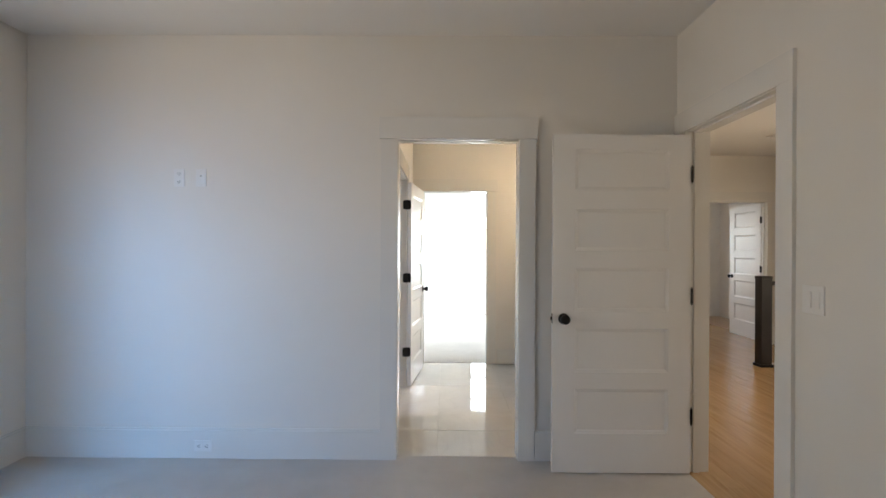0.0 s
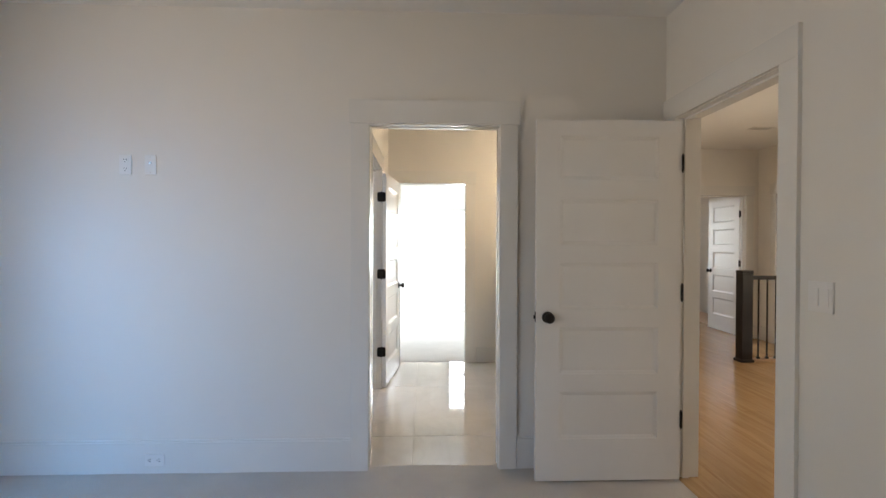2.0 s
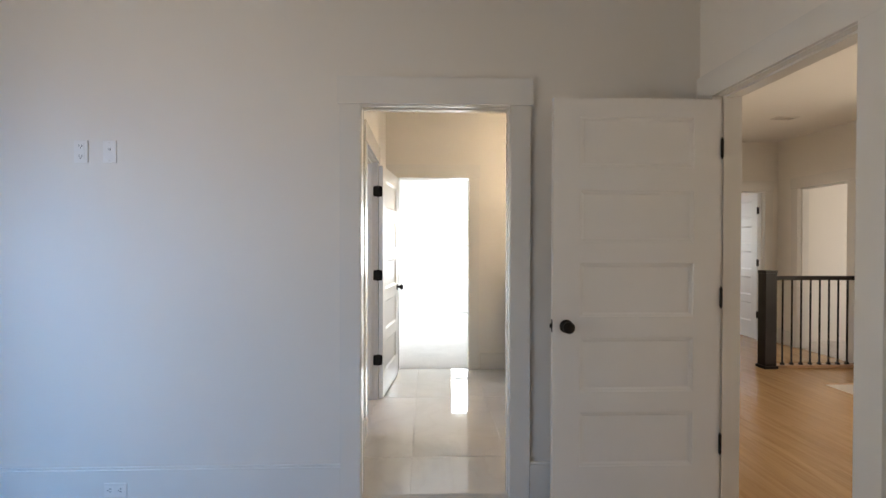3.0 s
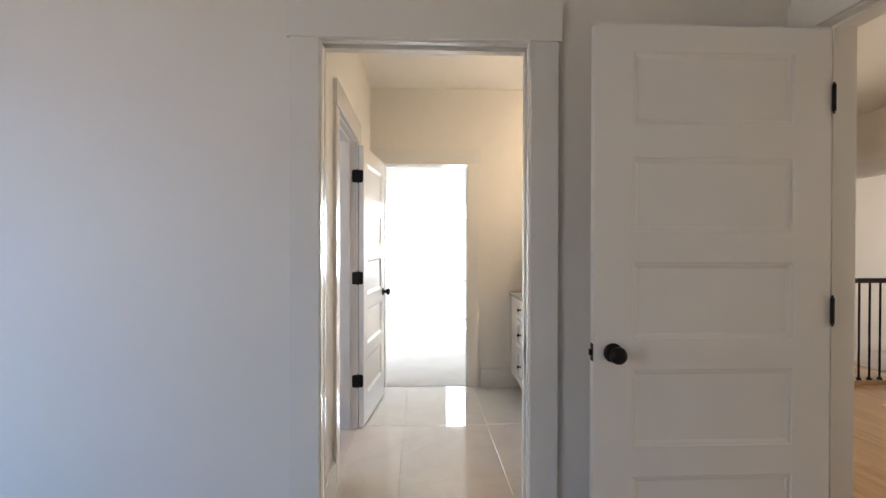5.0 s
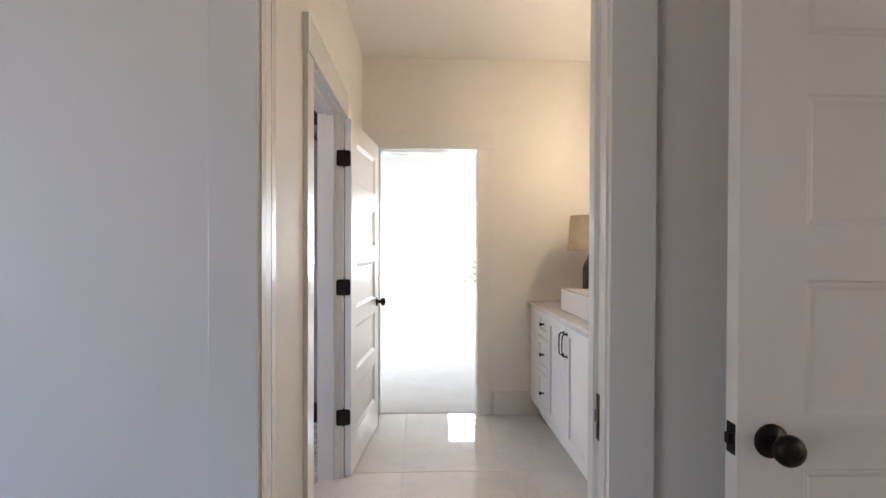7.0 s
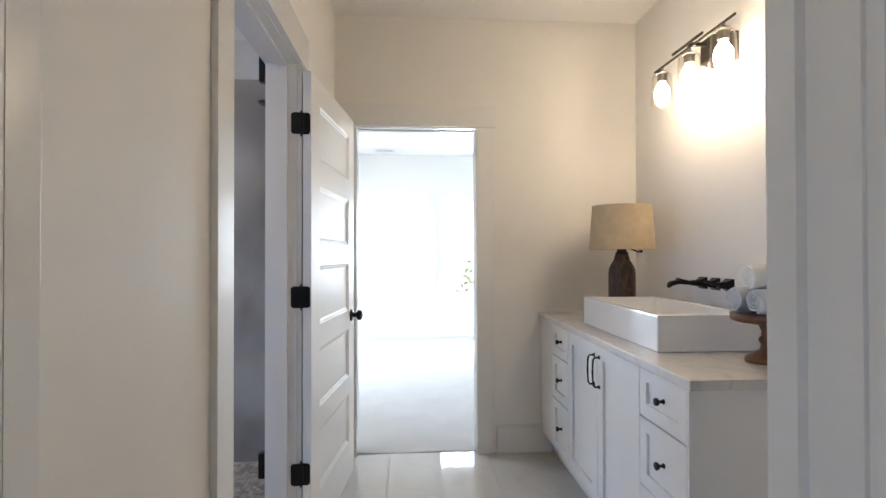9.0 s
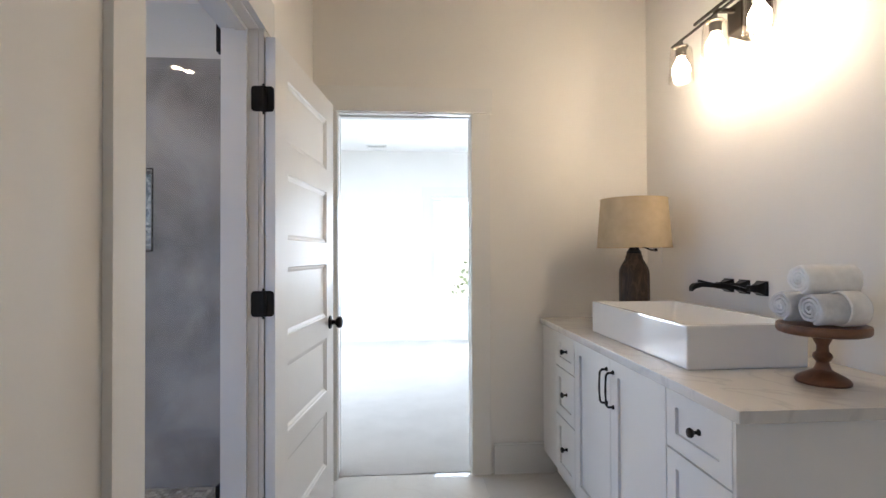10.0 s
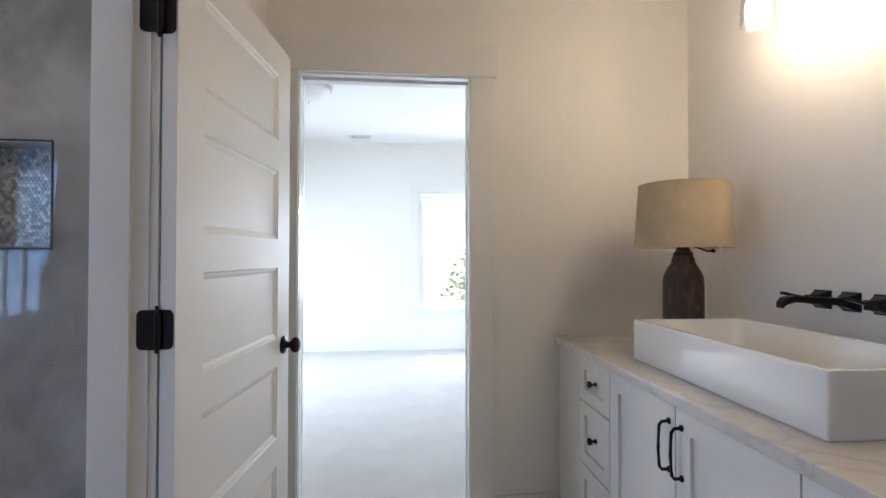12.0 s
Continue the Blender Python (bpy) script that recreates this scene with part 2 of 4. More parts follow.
def part(name, bm, mat, parent, label="", smooth=False):
    ob = new(name, mesh_of(name, bm, mat, smooth))
    ob.parent = parent
    if label:
        ob["label"] = label
    return ob


def solid(name, bm, mat, label, category, kind="", group="", smooth=False):
    return tagged(new(name, mesh_of(name, bm, mat, smooth)), label, category, group, kind)


def thing(name, label, category, m=None, kind="", group=""):
    ob = new(name)
    ob.empty_display_size = 0.1
    if m is not None:
        ob.matrix_world = m
    return tagged(ob, label, category, group, kind)


def box(bm, x0, x1, y0, y1, z0, z1, bevel=0.0):
    vs = [bm.verts.new((x, y, z)) for x in (x0, x1) for y in (y0, y1) for z in (z0, z1)]
    fs = [bm.faces.new([vs[i] for i in q]) for q in ((0, 1, 3, 2), (4, 6, 7, 5), (0, 4, 5, 1), (2, 3, 7, 6), (0, 2, 6, 4), (1, 5, 7, 3))]
    if bevel:
        es = list({e for f in fs for e in f.edges})
        bmesh.ops.bevel(bm, geom=es, offset=bevel, segments=2, profile=0.6, affect='EDGES')
    return bm


def boxes(*rows, bevel=0.0):
    bm = bmesh.new()
    for r in rows:
        box(bm, *r, bevel=bevel)
    return bm


def lathe(profile, n=32, bm=None, m=None, ends=True):
    """Turn (radius, height) rows about z."""
    bm = bm or bmesh.new()
    m = m or Matrix()
    rings = []
    for r, z in profile:
        rings.append([bm.verts.new(m @ Vector((r * math.cos(2 * math.pi * k / n), r * math.sin(2 * math.pi * k / n), z))) for k in range(n)])
    for a, b in zip(rings, rings[1:]):
        for k in range(n):
            bm.faces.new((a[k], a[(k + 1) % n], b[(k + 1) % n], b[k]))
    if ends:
        bm.faces.new(rings[0][::-1])
        bm.faces.new(rings[-1])
    return bm


def sweep(points, r, n=10, bm=None):
    """A round rod along points."""
    bm = bm or bmesh.new()
    pts = [Vector(p) for p in points]
    rings = []
    for i, p in enumerate(pts):
        d = (pts[min(i + 1, len(pts) - 1)] - pts[max(i - 1, 0)]).normalized()
        q = d.to_track_quat('Z', 'Y')
        rings.append([bm.verts.new(p + q @ Vector((r * math.cos(2 * math.pi * k / n), r * math.sin(2 * math.pi * k / n), 0))) for k in range(n)])
    for a, b in zip(rings, rings[1:]):
        for k in range(n):
            bm.faces.new((a[k], a[(k + 1) % n], b[(k + 1) % n], b[k]))
    bm.faces.new(rings[0][::-1])
    bm.faces.new(rings[-1])
    return bm


def wall_with_openings(name, axis, c0, c1, a0, a1, openings, label, z0=0.0, z1=CH, mat=None):
    """A wall whose thickness runs from c0 to c1 on one axis, from a0 to a1 along the other.
    openings: (start, end, bottom, top), in order."""
    rows = []

    def add(s, e, lo, hi):
        if e - s > 1e-4 and hi - lo > 1e-4:
            rows.append((c0, c1, s, e, lo, hi) if axis == 'x' else (s, e, c0, c1, lo, hi))
    cur = a0
    for s, e, lo, hi in openings:
        add(cur, s, z0, z1)
        add(s, e, z0, lo)
        add(s, e, hi, z1)
        cur = e
    add(cur, a1, z0, z1)
    return solid(name, boxes(*rows), mat or M_WALL, label, "wall", "structure")


# ---------------------------------------------------------------- structure
WIN_BED = (0.45, 2.25, 0.62, 2.12)         # bedroom side window: y0, y1, z0, z1
WIN_SHOWER = (3.68, 4.43, 0.70, 1.95)
WIN_FAR = (1.11, 1.98, 0.56, 2.09)
WIN_FAR_W = (-1.89, -1.02, 0.56, 2.09)
# west window of the far room: out of view, added for light
ADDED_WIN_SIDE = (7.3, 9.5, 0.62, 2.12)
# two hall windows out of view, added to let the fill lamps in
ADDED_WIN_HALL_S = (0.6, 2.4, 0.75, 2.2)
ADDED_WIN_HALL = (3.3, 5.1, 0.75, 2.2)
WIN_END = (3.4, 4.9, 0.7, 2.1)
WIN_ROOM = (5.7, 7.1, 0.7, 2.1)

wall_with_openings("wall_west", 'x', XL - 0.15, XL, YB, YE, [WIN_BED, WIN_SHOWER, ADDED_WIN_SIDE], "pale greige painted outer wall with window openings")
wall_with_openings("wall_south", 'y', YB - 0.15, YB, XL - 0.15, HX + 0.12, [], "pale greige painted bedroom wall")
wall_with_openings("wall_bath", 'y', YW, YW + TB, XL, XR, [(0.32, 1.128, 0.0, 2.085)], "smooth pale greige wall with a doorway to the bathroom")
wall_with_openings("wall_bath_east", 'x', XB, XB + TW, YW + TB, YE, [], "warm off-white bathroom side wall")
wall_with_openings("wall_east", 'x', XR, XR + TW, YB, YW + TB, [(2.455, 3.315, 0.0, 2.11)], "pale greige painted wall with a doorway to the hall")
wall_with_openings("wall_bath_far", 'y', YF, YF + TW, XL, XB, [(-0.895, -0.597, 1.272, 1.706), (0.365, 1.15, 0.0, 2.06)], "warm off-white bathroom wall with a doorway to the far room")
wall_with_openings("wall_shower", 'x', PX0, PX1, YW + TB, YF, [(4.295, 5.105, 0.0, 2.06)], "warm off-white partition with a doorway to the shower room")
wall_with_openings("wall_north", 'y', YE, YE + 0.15, XL - 0.15, 9.0, [WIN_FAR_W, WIN_FAR, WIN_END], "white painted outer wall with windows")
wall_with_openings("wall_hall_end", 'y', HY, HY + TW, XR + TW, 9.0, [(4.36, 5.33, 0.0, 2.085)], "cream hall end wall with a doorway")
wall_with_openings("wall_hall_side", 'x', HX, HX + TW, YB, HY, [ADDED_WIN_HALL_S, ADDED_WIN_HALL, (6.28, 7.06, 0.0, 2.085)], "cream hall side wall with a doorway")
wall_with_openings("wall_end_room", 'x', 6.3, 6.42, HY + TW, YE, [], "white painted wall of the room past the hall")
wall_with_openings("wall_side_room", 'y', 5.2, 5.32, HX + TW, 8.5, [], "off-white wall of the room beside the hall")
wall_with_openings("wall_side_outer", 'x', 8.5, 8.65, 5.2, HY, [WIN_ROOM], "off-white outer wall with a window opening")
solid("ceiling", boxes((XL - 0.15, 9.0, YB - 0.15, YE + 0.15, CH, CH + 0.15)), M_CEIL, "flat matt white painted ceiling", "ceiling", "structure")
solid("floor_slab", boxes((XL - 0.15, 4.5, YB - 0.15, YE + 0.15, -0.3, -0.012), (4.5, 9.0, 5.45, YE + 0.15, -0.3, -0.012)), M_GROUT, "hidden sub-floor under the rooms", "floor", "structure")
solid("stairwell_lining", boxes((4.5, 4.52, 2.4, 5.45, -2.4, -0.3), (4.5, HX, 5.43, 5.45, -2.4, -0.3), (4.5, HX, 2.38, 2.4, -2.4, -0.02), (4.5, 9.0, YB - 0.15, 2.38, -0.3, -0.012)), M_WALL, "painted lining of the stairwell", "wall", "structure")


def carpet_floor(name, x0, x1, y0, y1, label):
    bm = bmesh.new()
    nx, ny = int((x1 - x0) / 0.1), int((y1 - y0) / 0.1)
    grid = [[bm.verts.new((x0 + (x1 - x0) * i / nx, y0 + (y1 - y0) * j / ny,
                           0.004 * noise.noise(Vector((i * 0.35, j * 0.35, 1.7))) + 0.004)) for j in range(ny + 1)] for i in range(nx + 1)]
    for i in range(nx):
        for j in range(ny):
            bm.faces.new((grid[i][j], grid[i + 1][j], grid[i + 1][j + 1], grid[i][j + 1]))
    return solid(name, bm, M_CARPET, label, "carpet", "structure", smooth=True)


carpet_floor("floor_bedroom", XL, XR, YB, YW + 0.045, "light beige-grey cut-pile carpet")
carpet_floor("floor_far_room", XL, XB, YF + 0.03, YE, "pale beige carpet in bright daylight")
carpet_floor("floor_side_room", HX + 0.03, 8.5, 5.32, HY, "pale carpet in the room beside the hall")


def baseboard(rows, h, label):
    """rows: (axis, wall face, direction into the room, start, end)."""
    for axis, c, d, s, e in rows:
        t = 0.016 * d
        lo, hi = sorted((c, c + t))
        lo2, hi2 = sorted((c, c + t * 0.55))
        bm = bmesh.new()
        if axis == 'y':
            box(bm, s, e, lo, hi, 0.0, h - 0.012)
            box(bm, s, e, lo2, hi2, h - 0.012, h)
        else:
            box(bm, lo, hi, s, e, 0.0, h - 0.012)
            box(bm, lo2, hi2, s, e, h - 0.012, h)
        solid("baseboard", bm, M_TRIM, label, "baseboard", "structure")


BASE = "tall white painted baseboard along the wall"
baseboard([('y', YW, -1, XL + 0.016, 0.238), ('y', YW, -1, 1.222, XR - 0.001), ('x', XL, 1, YB, YW), ('x', XR, -1, YB, 2.364),
           ('y', YB, 1, XL + 0.016, XR - 0.016)], 0.195, BASE)
baseboard([('y', YF, -1, 1.258, 1.61), ('y', YF, -1, PX1, 0.262), ('x', PX1, 1, YW + TB, 4.204), ('x', PX1, 1, 5.196, YF - 0.016),
           ('x', XB, -1, YW + TB, 4.44), ('y', YW + TB, 1, 1.224, XB - 0.016)], 0.172, BASE)
baseboard([('y', YE, -1, XL, XB), ('x', XL, 1, YF + TW, YE - 0.016), ('x', XB, -1, YF + TW, YE - 0.016)], 0.19, BASE)
baseboard([('y', HY, -1, XB + TW + 0.016, 4.27), ('y', HY, -1, 5.42, HX), ('x', HX, -1, 5.46, 6.19), ('x', HX, -1, 7.15, HY - 0.016), ('x', XB + TW, 1, YW + TB, HY)], 0.19, BASE)


def door_trim(name, axis, c0, c1, s, e, top, faces, label, slot=False, casing=0.105, head=0.14, skip=()):
    """Jamb boards, stops and flat casing round an opening: s to e clear, wall from c0 to c1.
    faces: which wall faces (0, 1) have casing."""
    th = thing(name, label, "door frame", kind="structure")

    def put(pn, rows, mat=M_TRIM, lab="", bev=0.0):
        rows = [r if axis == 'y' else (r[2], r[3], r[0], r[1], r[4], r[5]) for r in rows]
        part(pn, boxes(*rows, bevel=bev), mat, th, lab)
    if slot:        # split jamb of a sliding door
        mid = (c0 + c1) / 2
        put("jamb", [(s - 0.02, s, c0, mid - 0.0195, 0, top + 0.02), (s - 0.02, s, mid + 0.0195, c1, 0, top + 0.02)])
        put("jamb", [(e, e + 0.02, c0, mid - 0.022, 0, top + 0.02), (e, e + 0.02, mid + 0.022, c1, 0, top + 0.02), (e + 0.012, e + 0.02, mid - 0.022, mid + 0.022, 0, top)])
        put("head_jamb", [(s, e, c0, mid - 0.022, top, top + 0.02), (s, e, mid + 0.022, c1, top, top + 0.02)])
        put("track", [(s, e, mid - 0.018, mid + 0.018, top + 0.03, top + 0.045)], M_STEEL, "dark sliding-door track")
        put("door_edge", [(s - 0.032, s - 0.0006, mid - 0.0188, mid + 0.0188, 0.012, top)], M_DOOR, "edge of the sliding door in its pocket")
    else:
        put("jamb", [(s - 0.02, s, c0, c1, 0, top + 0.02)])
        put("jamb", [(e, e + 0.02, c0, c1, 0, top + 0.02)])
        put("head_jamb", [(s, e, c0, c1, top, top + 0.02)])
        m0, m1 = (c0 + 0.037, c0 + 0.049) if 0 in skip else (c1 - 0.049, c1 - 0.037)
        lo, hi = (m0, m1 + 0.025) if 0 in skip else (m0 - 0.025, m1)
        put("door_stop", [(s, s + 0.011, lo, hi, 0, top - 0.011), (e - 0.011, e, lo, hi, 0, top - 0.011), (s, e, lo, hi, top - 0.011, top)])
    for f in faces:
        c, d = (c0, -1) if f == 0 else (c1, 1)
        a, b = sorted((c, c + 0.018 * d))
        ah, bh = sorted((c, c + 0.024 * d))
        r = 0.004
        put("casing", [(s - casing - r, s - r, a, b, 0, top + r)], bev=0.0015)
        put("casing", [(e + r, e + casing + r, a, b, 0, top + r)], bev=0.0015)
        put("head_casing", [(s - casing - r - 0.012, e + casing + r + 0.012, ah, bh, top + r + 0.0005, top + r + head)], bev=0.0015)
    return th


door_trim("door_frame_bath", 'y', YW, YW + TB, 0.337, 1.112, 2.065, (0, 1), "white painted casing round a pocket-door opening", slot=True)
door_trim("door_frame_hall", 'x', XR, XR + TW, 2.475, 3.295, 2.09, (1,), "white painted frame of the bedroom doorway", skip=(0,))
th = bpy.data.objects["door_frame_hall"]
part("casing", boxes((XR - 0.018, XR, 2.366, 2.471, 0, 2.094), bevel=0.0015), M_TRIM, th)
part("casing", boxes((XR - 0.018, XR, 3.299, YW - 0.002, 0, 2.094), bevel=0.0015), M_TRIM, th)
part("head_casing", boxes((XR - 0.018, XR, 2.366, YW - 0.002, 2.0942, 2.222), bevel=0.0006), M_TRIM, th)
door_trim("door_frame_far", 'y', YF, YF + TW, 0.385, 1.13, 2.04, (0, 1), "off-white casing round a pocket-door opening", slot=True)
door_trim("door_frame_shower", 'x', PX0, PX1, 4.315, 5.085, 2.04, (0, 1), "white painted frame of the shower-room doorway")
door_trim("door_frame_end", 'y', HY, HY + TW, 4.38, 5.31, 2.065, (0, 1), "white casing round the hall end doorway")
door_trim("door_frame_side", 'x', HX, HX + TW, 6.30, 7.04, 2.065, (0, 1), "white casing round the hall side doorway", skip=(0,))


# ---------------------------------------------------------------- doors
PANELS = [(0.248, 0.514), (0.615, 0.879), (0.982, 1.243), (1.347, 1.599), (1.712, 1.956)]


def door_slab_mesh(w, h, t=0.035, stile=0.133, drop=0.012):
    """Five sunk panels on both faces; x from 0 to w, y from 0 to -t, z from 0 to h."""
    bm = bmesh.new()
    k = h / 2.035
    zs = [(a * k - drop, b * k - drop) for a, b in PANELS]
    x0, x1 = stile, w - stile

    def quad(pts):
        bm.faces.new([bm.verts.new(p) for p in pts])
    for y, d in ((0.0, -1), (-t, 1)):
        quad([(0, y, 0), (x0, y, 0), (x0, y, h), (0, y, h)])
        quad([(x1, y, 0), (w, y, 0), (w, y, h), (x1, y, h)])
        cur = 0.0
        for a, b in zs + [(h, h)]:
            quad([(x0, y, cur), (x1, y, cur), (x1, y, a), (x0, y, a)])
            cur = b
        for a, b in zs:
            rings = []
            for inset, depth in ((0.0, 0.0), (0.004, 0.004), (0.011, 0.0055), (0.020, 0.0105), (0.024, 0.0105)):
                yy = y + d * depth
                rings.append([(x0 + inset, yy, a + inset), (x1 - inset, yy, a + inset), (x1 - inset, yy, b - inset), (x0 + inset, yy, b - inset)])
            for p, q in zip(rings, rings[1:]):
                for i in range(4):
                    quad([p[i], p[(i + 1) % 4], q[(i + 1) % 4], q[i]])
            quad(rings[-1])
    quad([(0, 0, 0), (0, -t, 0), (0, -t, h), (0, 0, h)])
    quad([(w, 0, 0), (w, 0, h), (w, -t, h), (w, -t, 0)])
    quad([(0, 0, h), (0, -t, h), (w, -t, h), (w, 0, h)])
    quad([(0, 0, 0), (w, 0, 0), (w, -t, 0), (0, -t, 0)])
    bmesh.ops.remove_doubles(bm, verts=bm.verts, dist=0.0002)
    bmesh.ops.recalc_face_normals(bm, faces=bm.faces)
    return bm


KNOB = [(0.033, 0.0), (0.033, 0.004), (0.029, 0.008), (0.013, 0.012), (0.011, 0.024), (0.014, 0.030), (0.024, 0.036), (0.029, 0.044), (0.029, 0.052), (0.024, 0.060), (0.012, 0.064)]


def hinge_leaf(bm, axis, c0, c1, u0, u1, z, h=0.09, r=0.013):
    """A thin plate with round corners; its thickness runs from c0 to c1 on the axis."""
    rings = []
    for c in (c0, c1):
        ring = []
        for cu, cz, a0 in ((u1 - r, z + h / 2 - r, 0), (u0 + r, z + h / 2 - r, 90), (u0 + r, z - h / 2 + r, 180), (u1 - r, z - h / 2 + r, 270)):
            for k in range(6):
                a = radians(a0 + 18 * k)
                u, w = cu + r * math.cos(a), cz + r * math.sin(a)
                ring.append(bm.verts.new((c, u, w) if axis == 'x' else (u, c, w)))
        rings.append(ring)
    a, b = rings
    n = len(a)
    for k in range(n):
        bm.faces.new((a[k], a[(k + 1) % n], b[(k + 1) % n], b[k]))
    bm.faces.new(a[::-1])
    bm.faces.new(b)
    bmesh.ops.recalc_face_normals(bm, faces=bm.faces)


def panel_door(name, label, w, h, m, knob_z=0.93, stile=0.133, hinge_z=(0.34, 1.06, 1.80), barrel_y=0.009, drop=0.012):
    """Hinged at x=0; local +y is the face that the hinge knuckles stand on."""
    d = thing(name, label, "door", m, kind="structure")
    part("slab", door_slab_mesh(w, h, stile=stile, drop=drop), M_DOOR, d)
    for side, tilt in ((0.0, -90), (-0.035, 90)):
        part("door_handle", lathe(KNOB, 28, m=pose(w - 0.066, side, knob_z, tilt, 0, 0)), M_BLACK, d, "black round knob on a rosette", smooth=True)
    part("latch", boxes((w, w + 0.0015, -0.030, -0.005, knob_z - 0.03, knob_z + 0.03), (w, w + 0.010, -0.024, -0.011, knob_z - 0.010, knob_z + 0.010)), M_BLACK, d, "dark latch plate on the door's edge")
    for z in hinge_z:
        bm = lathe([(0.0055, z - 0.046), (0.007, z - 0.045), (0.007, z + 0.045), (0.0055, z + 0.046)], 12, m=pose(-0.003, barrel_y - 0.003, 0))
        lathe([(0.003, z + 0.046), (0.0045, z + 0.050), (0.003, z + 0.054)], 10, bm=bm, m=pose(-0.003, barrel_y - 0.003, 0))
        lathe([(0.003, z - 0.054), (0.0045, z - 0.050), (0.003, z - 0.046)], 10, bm=bm, m=pose(-0.003, barrel_y - 0.003, 0))
        hinge_leaf(bm, 'x', -0.002, -0.0002, -0.031, barrel_y + 0.004, z)
        part("hinge", bm, M_BLACK, d, "black butt hinge")
    return d


# bedroom door stands square to its wall, in front of the bath wall
panel_door("door_1", "open white five-panel bedroom door with black knob", 0.832, 2.045, pose(XR - 0.004, 3.243, 0.014, 0, 0, 180), hinge_z=(0.345, 1.07, 1.805))
# shower-room door, folded back towards the far wall
panel_door("door_2", "open white five-panel shower-room door with black knob", 0.79, 2.0, pose(0.270, 5.091, 0.014, 0, 0, 83.8), knob_z=0.895, drop=0.036, stile=0.125, hinge_z=(0.33, 1.06, 1.78))
fl = bpy.data.objects["door_frame_shower"]
for z in (0.344, 1.074, 1.794):
    bm = bmesh.new()
    hinge_leaf(bm, 'y', 5.0825, 5.0847, PX1 - 0.024, PX1 + 0.028, z)
    part("hinge_leaf", bm, M_BLACK, fl, "black hinge leaf let into the jamb")
panel_door("door_3", "open white five-panel door at the hall end", 0.832, 2.035, pose(5.305, HY + TW + 0.004, 0.014, 0, 0, 88), hinge_z=(0.345, 1.07, 1.80))

fe = bpy.data.objects["door_frame_end"]
for z in (0.359, 1.084, 1.814):
    bm = bmesh.new()
    hinge_leaf(bm, 'x', 5.3078, 5.3098, HY + TW - 0.06, HY + TW + 0.004, z)
    part("hinge_leaf", bm, M_BLACK, fe, "black hinge leaf let into the jamb")


# ---------------------------------------------------------------- windows
def window(name, axis, c0, c1, s, e, z0, z1, inside, label, cols=2, rows=2, top_lites=0):
    """c0 to c1: wall; inside: 1 if the room lies past c1, -1 if before c0."""
    th = thing(name, label, "window", kind="structure")

    def put(pn, rws, mat=M_TRIM, lab=""):
        rws = [r if axis == 'y' else (r[2], r[3], r[0], r[1], r[4], r[5]) for r in rws]
        return part(pn, boxes(*rws), mat, th, lab)
    mid = (c0 + c1) / 2 - 0.02 * inside
    put("window_frame", [(s, s + 0.03, c0 + 0.002, c1 - 0.002, z0, z1), (e - 0.03, e, c0 + 0.002, c1 - 0.002, z0, z1),
                         (s + 0.03, e - 0.03, c0 + 0.002, c1 - 0.002, z1 - 0.03, z1), (s + 0.03, e - 0.03, c0 + 0.002, c1 - 0.002, z0, z0 + 0.03)])
    zm = (z0 + z1) / 2
    for a, b, off in ((z0 + 0.03, zm + 0.02, 0.012 * inside), (zm - 0.02, z1 - 0.03, -0.024 * inside)):
        y0, y1 = mid + off - 0.015, mid + off + 0.015
        put("sash", [(s + 0.03, s + 0.075, y0, y1, a, b), (e - 0.075, e - 0.03, y0, y1, a, b),
                     (s + 0.075, e - 0.075, y0, y1, a, a + 0.045), (s + 0.075, e - 0.075, y0, y1, b - 0.045, b)])
        gw, gh = (e - s - 0.15), (b - a - 0.09)
        bars = []
        for i in range(1, cols):
            x = s + 0.075 + gw * i / cols
            bars.append((x - 0.009, x + 0.009, y0 + 0.004, y1 - 0.004, a + 0.045, b - 0.045))
        for j in range(1, rows):
            z = a + 0.045 + gh * j / rows
            bars.append((s + 0.075, e - 0.075, y0 + 0.006, y1 - 0.006, z - 0.009, z + 0.009))
        if top_lites and b > zm + 0.1:
            zb = b - 0.045 - 0.24
            bars = [(s + 0.075, e - 0.075, y0 + 0.006, y1 - 0.006, zb - 0.009, zb + 0.009)]
            for i in range(1, top_lites):
                x = s + 0.075 + gw * i / top_lites
                bars.append((x - 0.009, x + 0.009, y0 + 0.004, y1 - 0.004, zb + 0.009, b - 0.045))
        if bars:
            put("muntin", bars)
        g = put("pane", [(s + 0.075, e - 0.075, mid + off - 0.002, mid + off + 0.002, a + 0.045, b - 0.045)], M_GLASS, "clear window glass")
        g.visible_shadow = False
    c = c1 if inside == 1 else c0
    a, b = sorted((c, c + 0.018 * inside))
    put("casing", [(s - 0.1, s, a, b, z0, z1), (e, e + 0.1, a, b, z0, z1), (s - 0.112, e + 0.112, a, b + 0.003, z1, z1 + 0.13)])
    lo, hi = sorted((c - 0.03 * inside, c + 0.05 * inside))
    put("window_sill", [(s - 0.12, e + 0.12, a, hi if inside == 1 else b, z0 - 0.03, z0)] if inside == 1 else [(s - 0.12, e + 0.12, lo, b, z0 - 0.03, z0)])
    put("apron", [(s - 0.1, e + 0.1, a, b, z0 - 0.12, z0 - 0.03)])
    return th


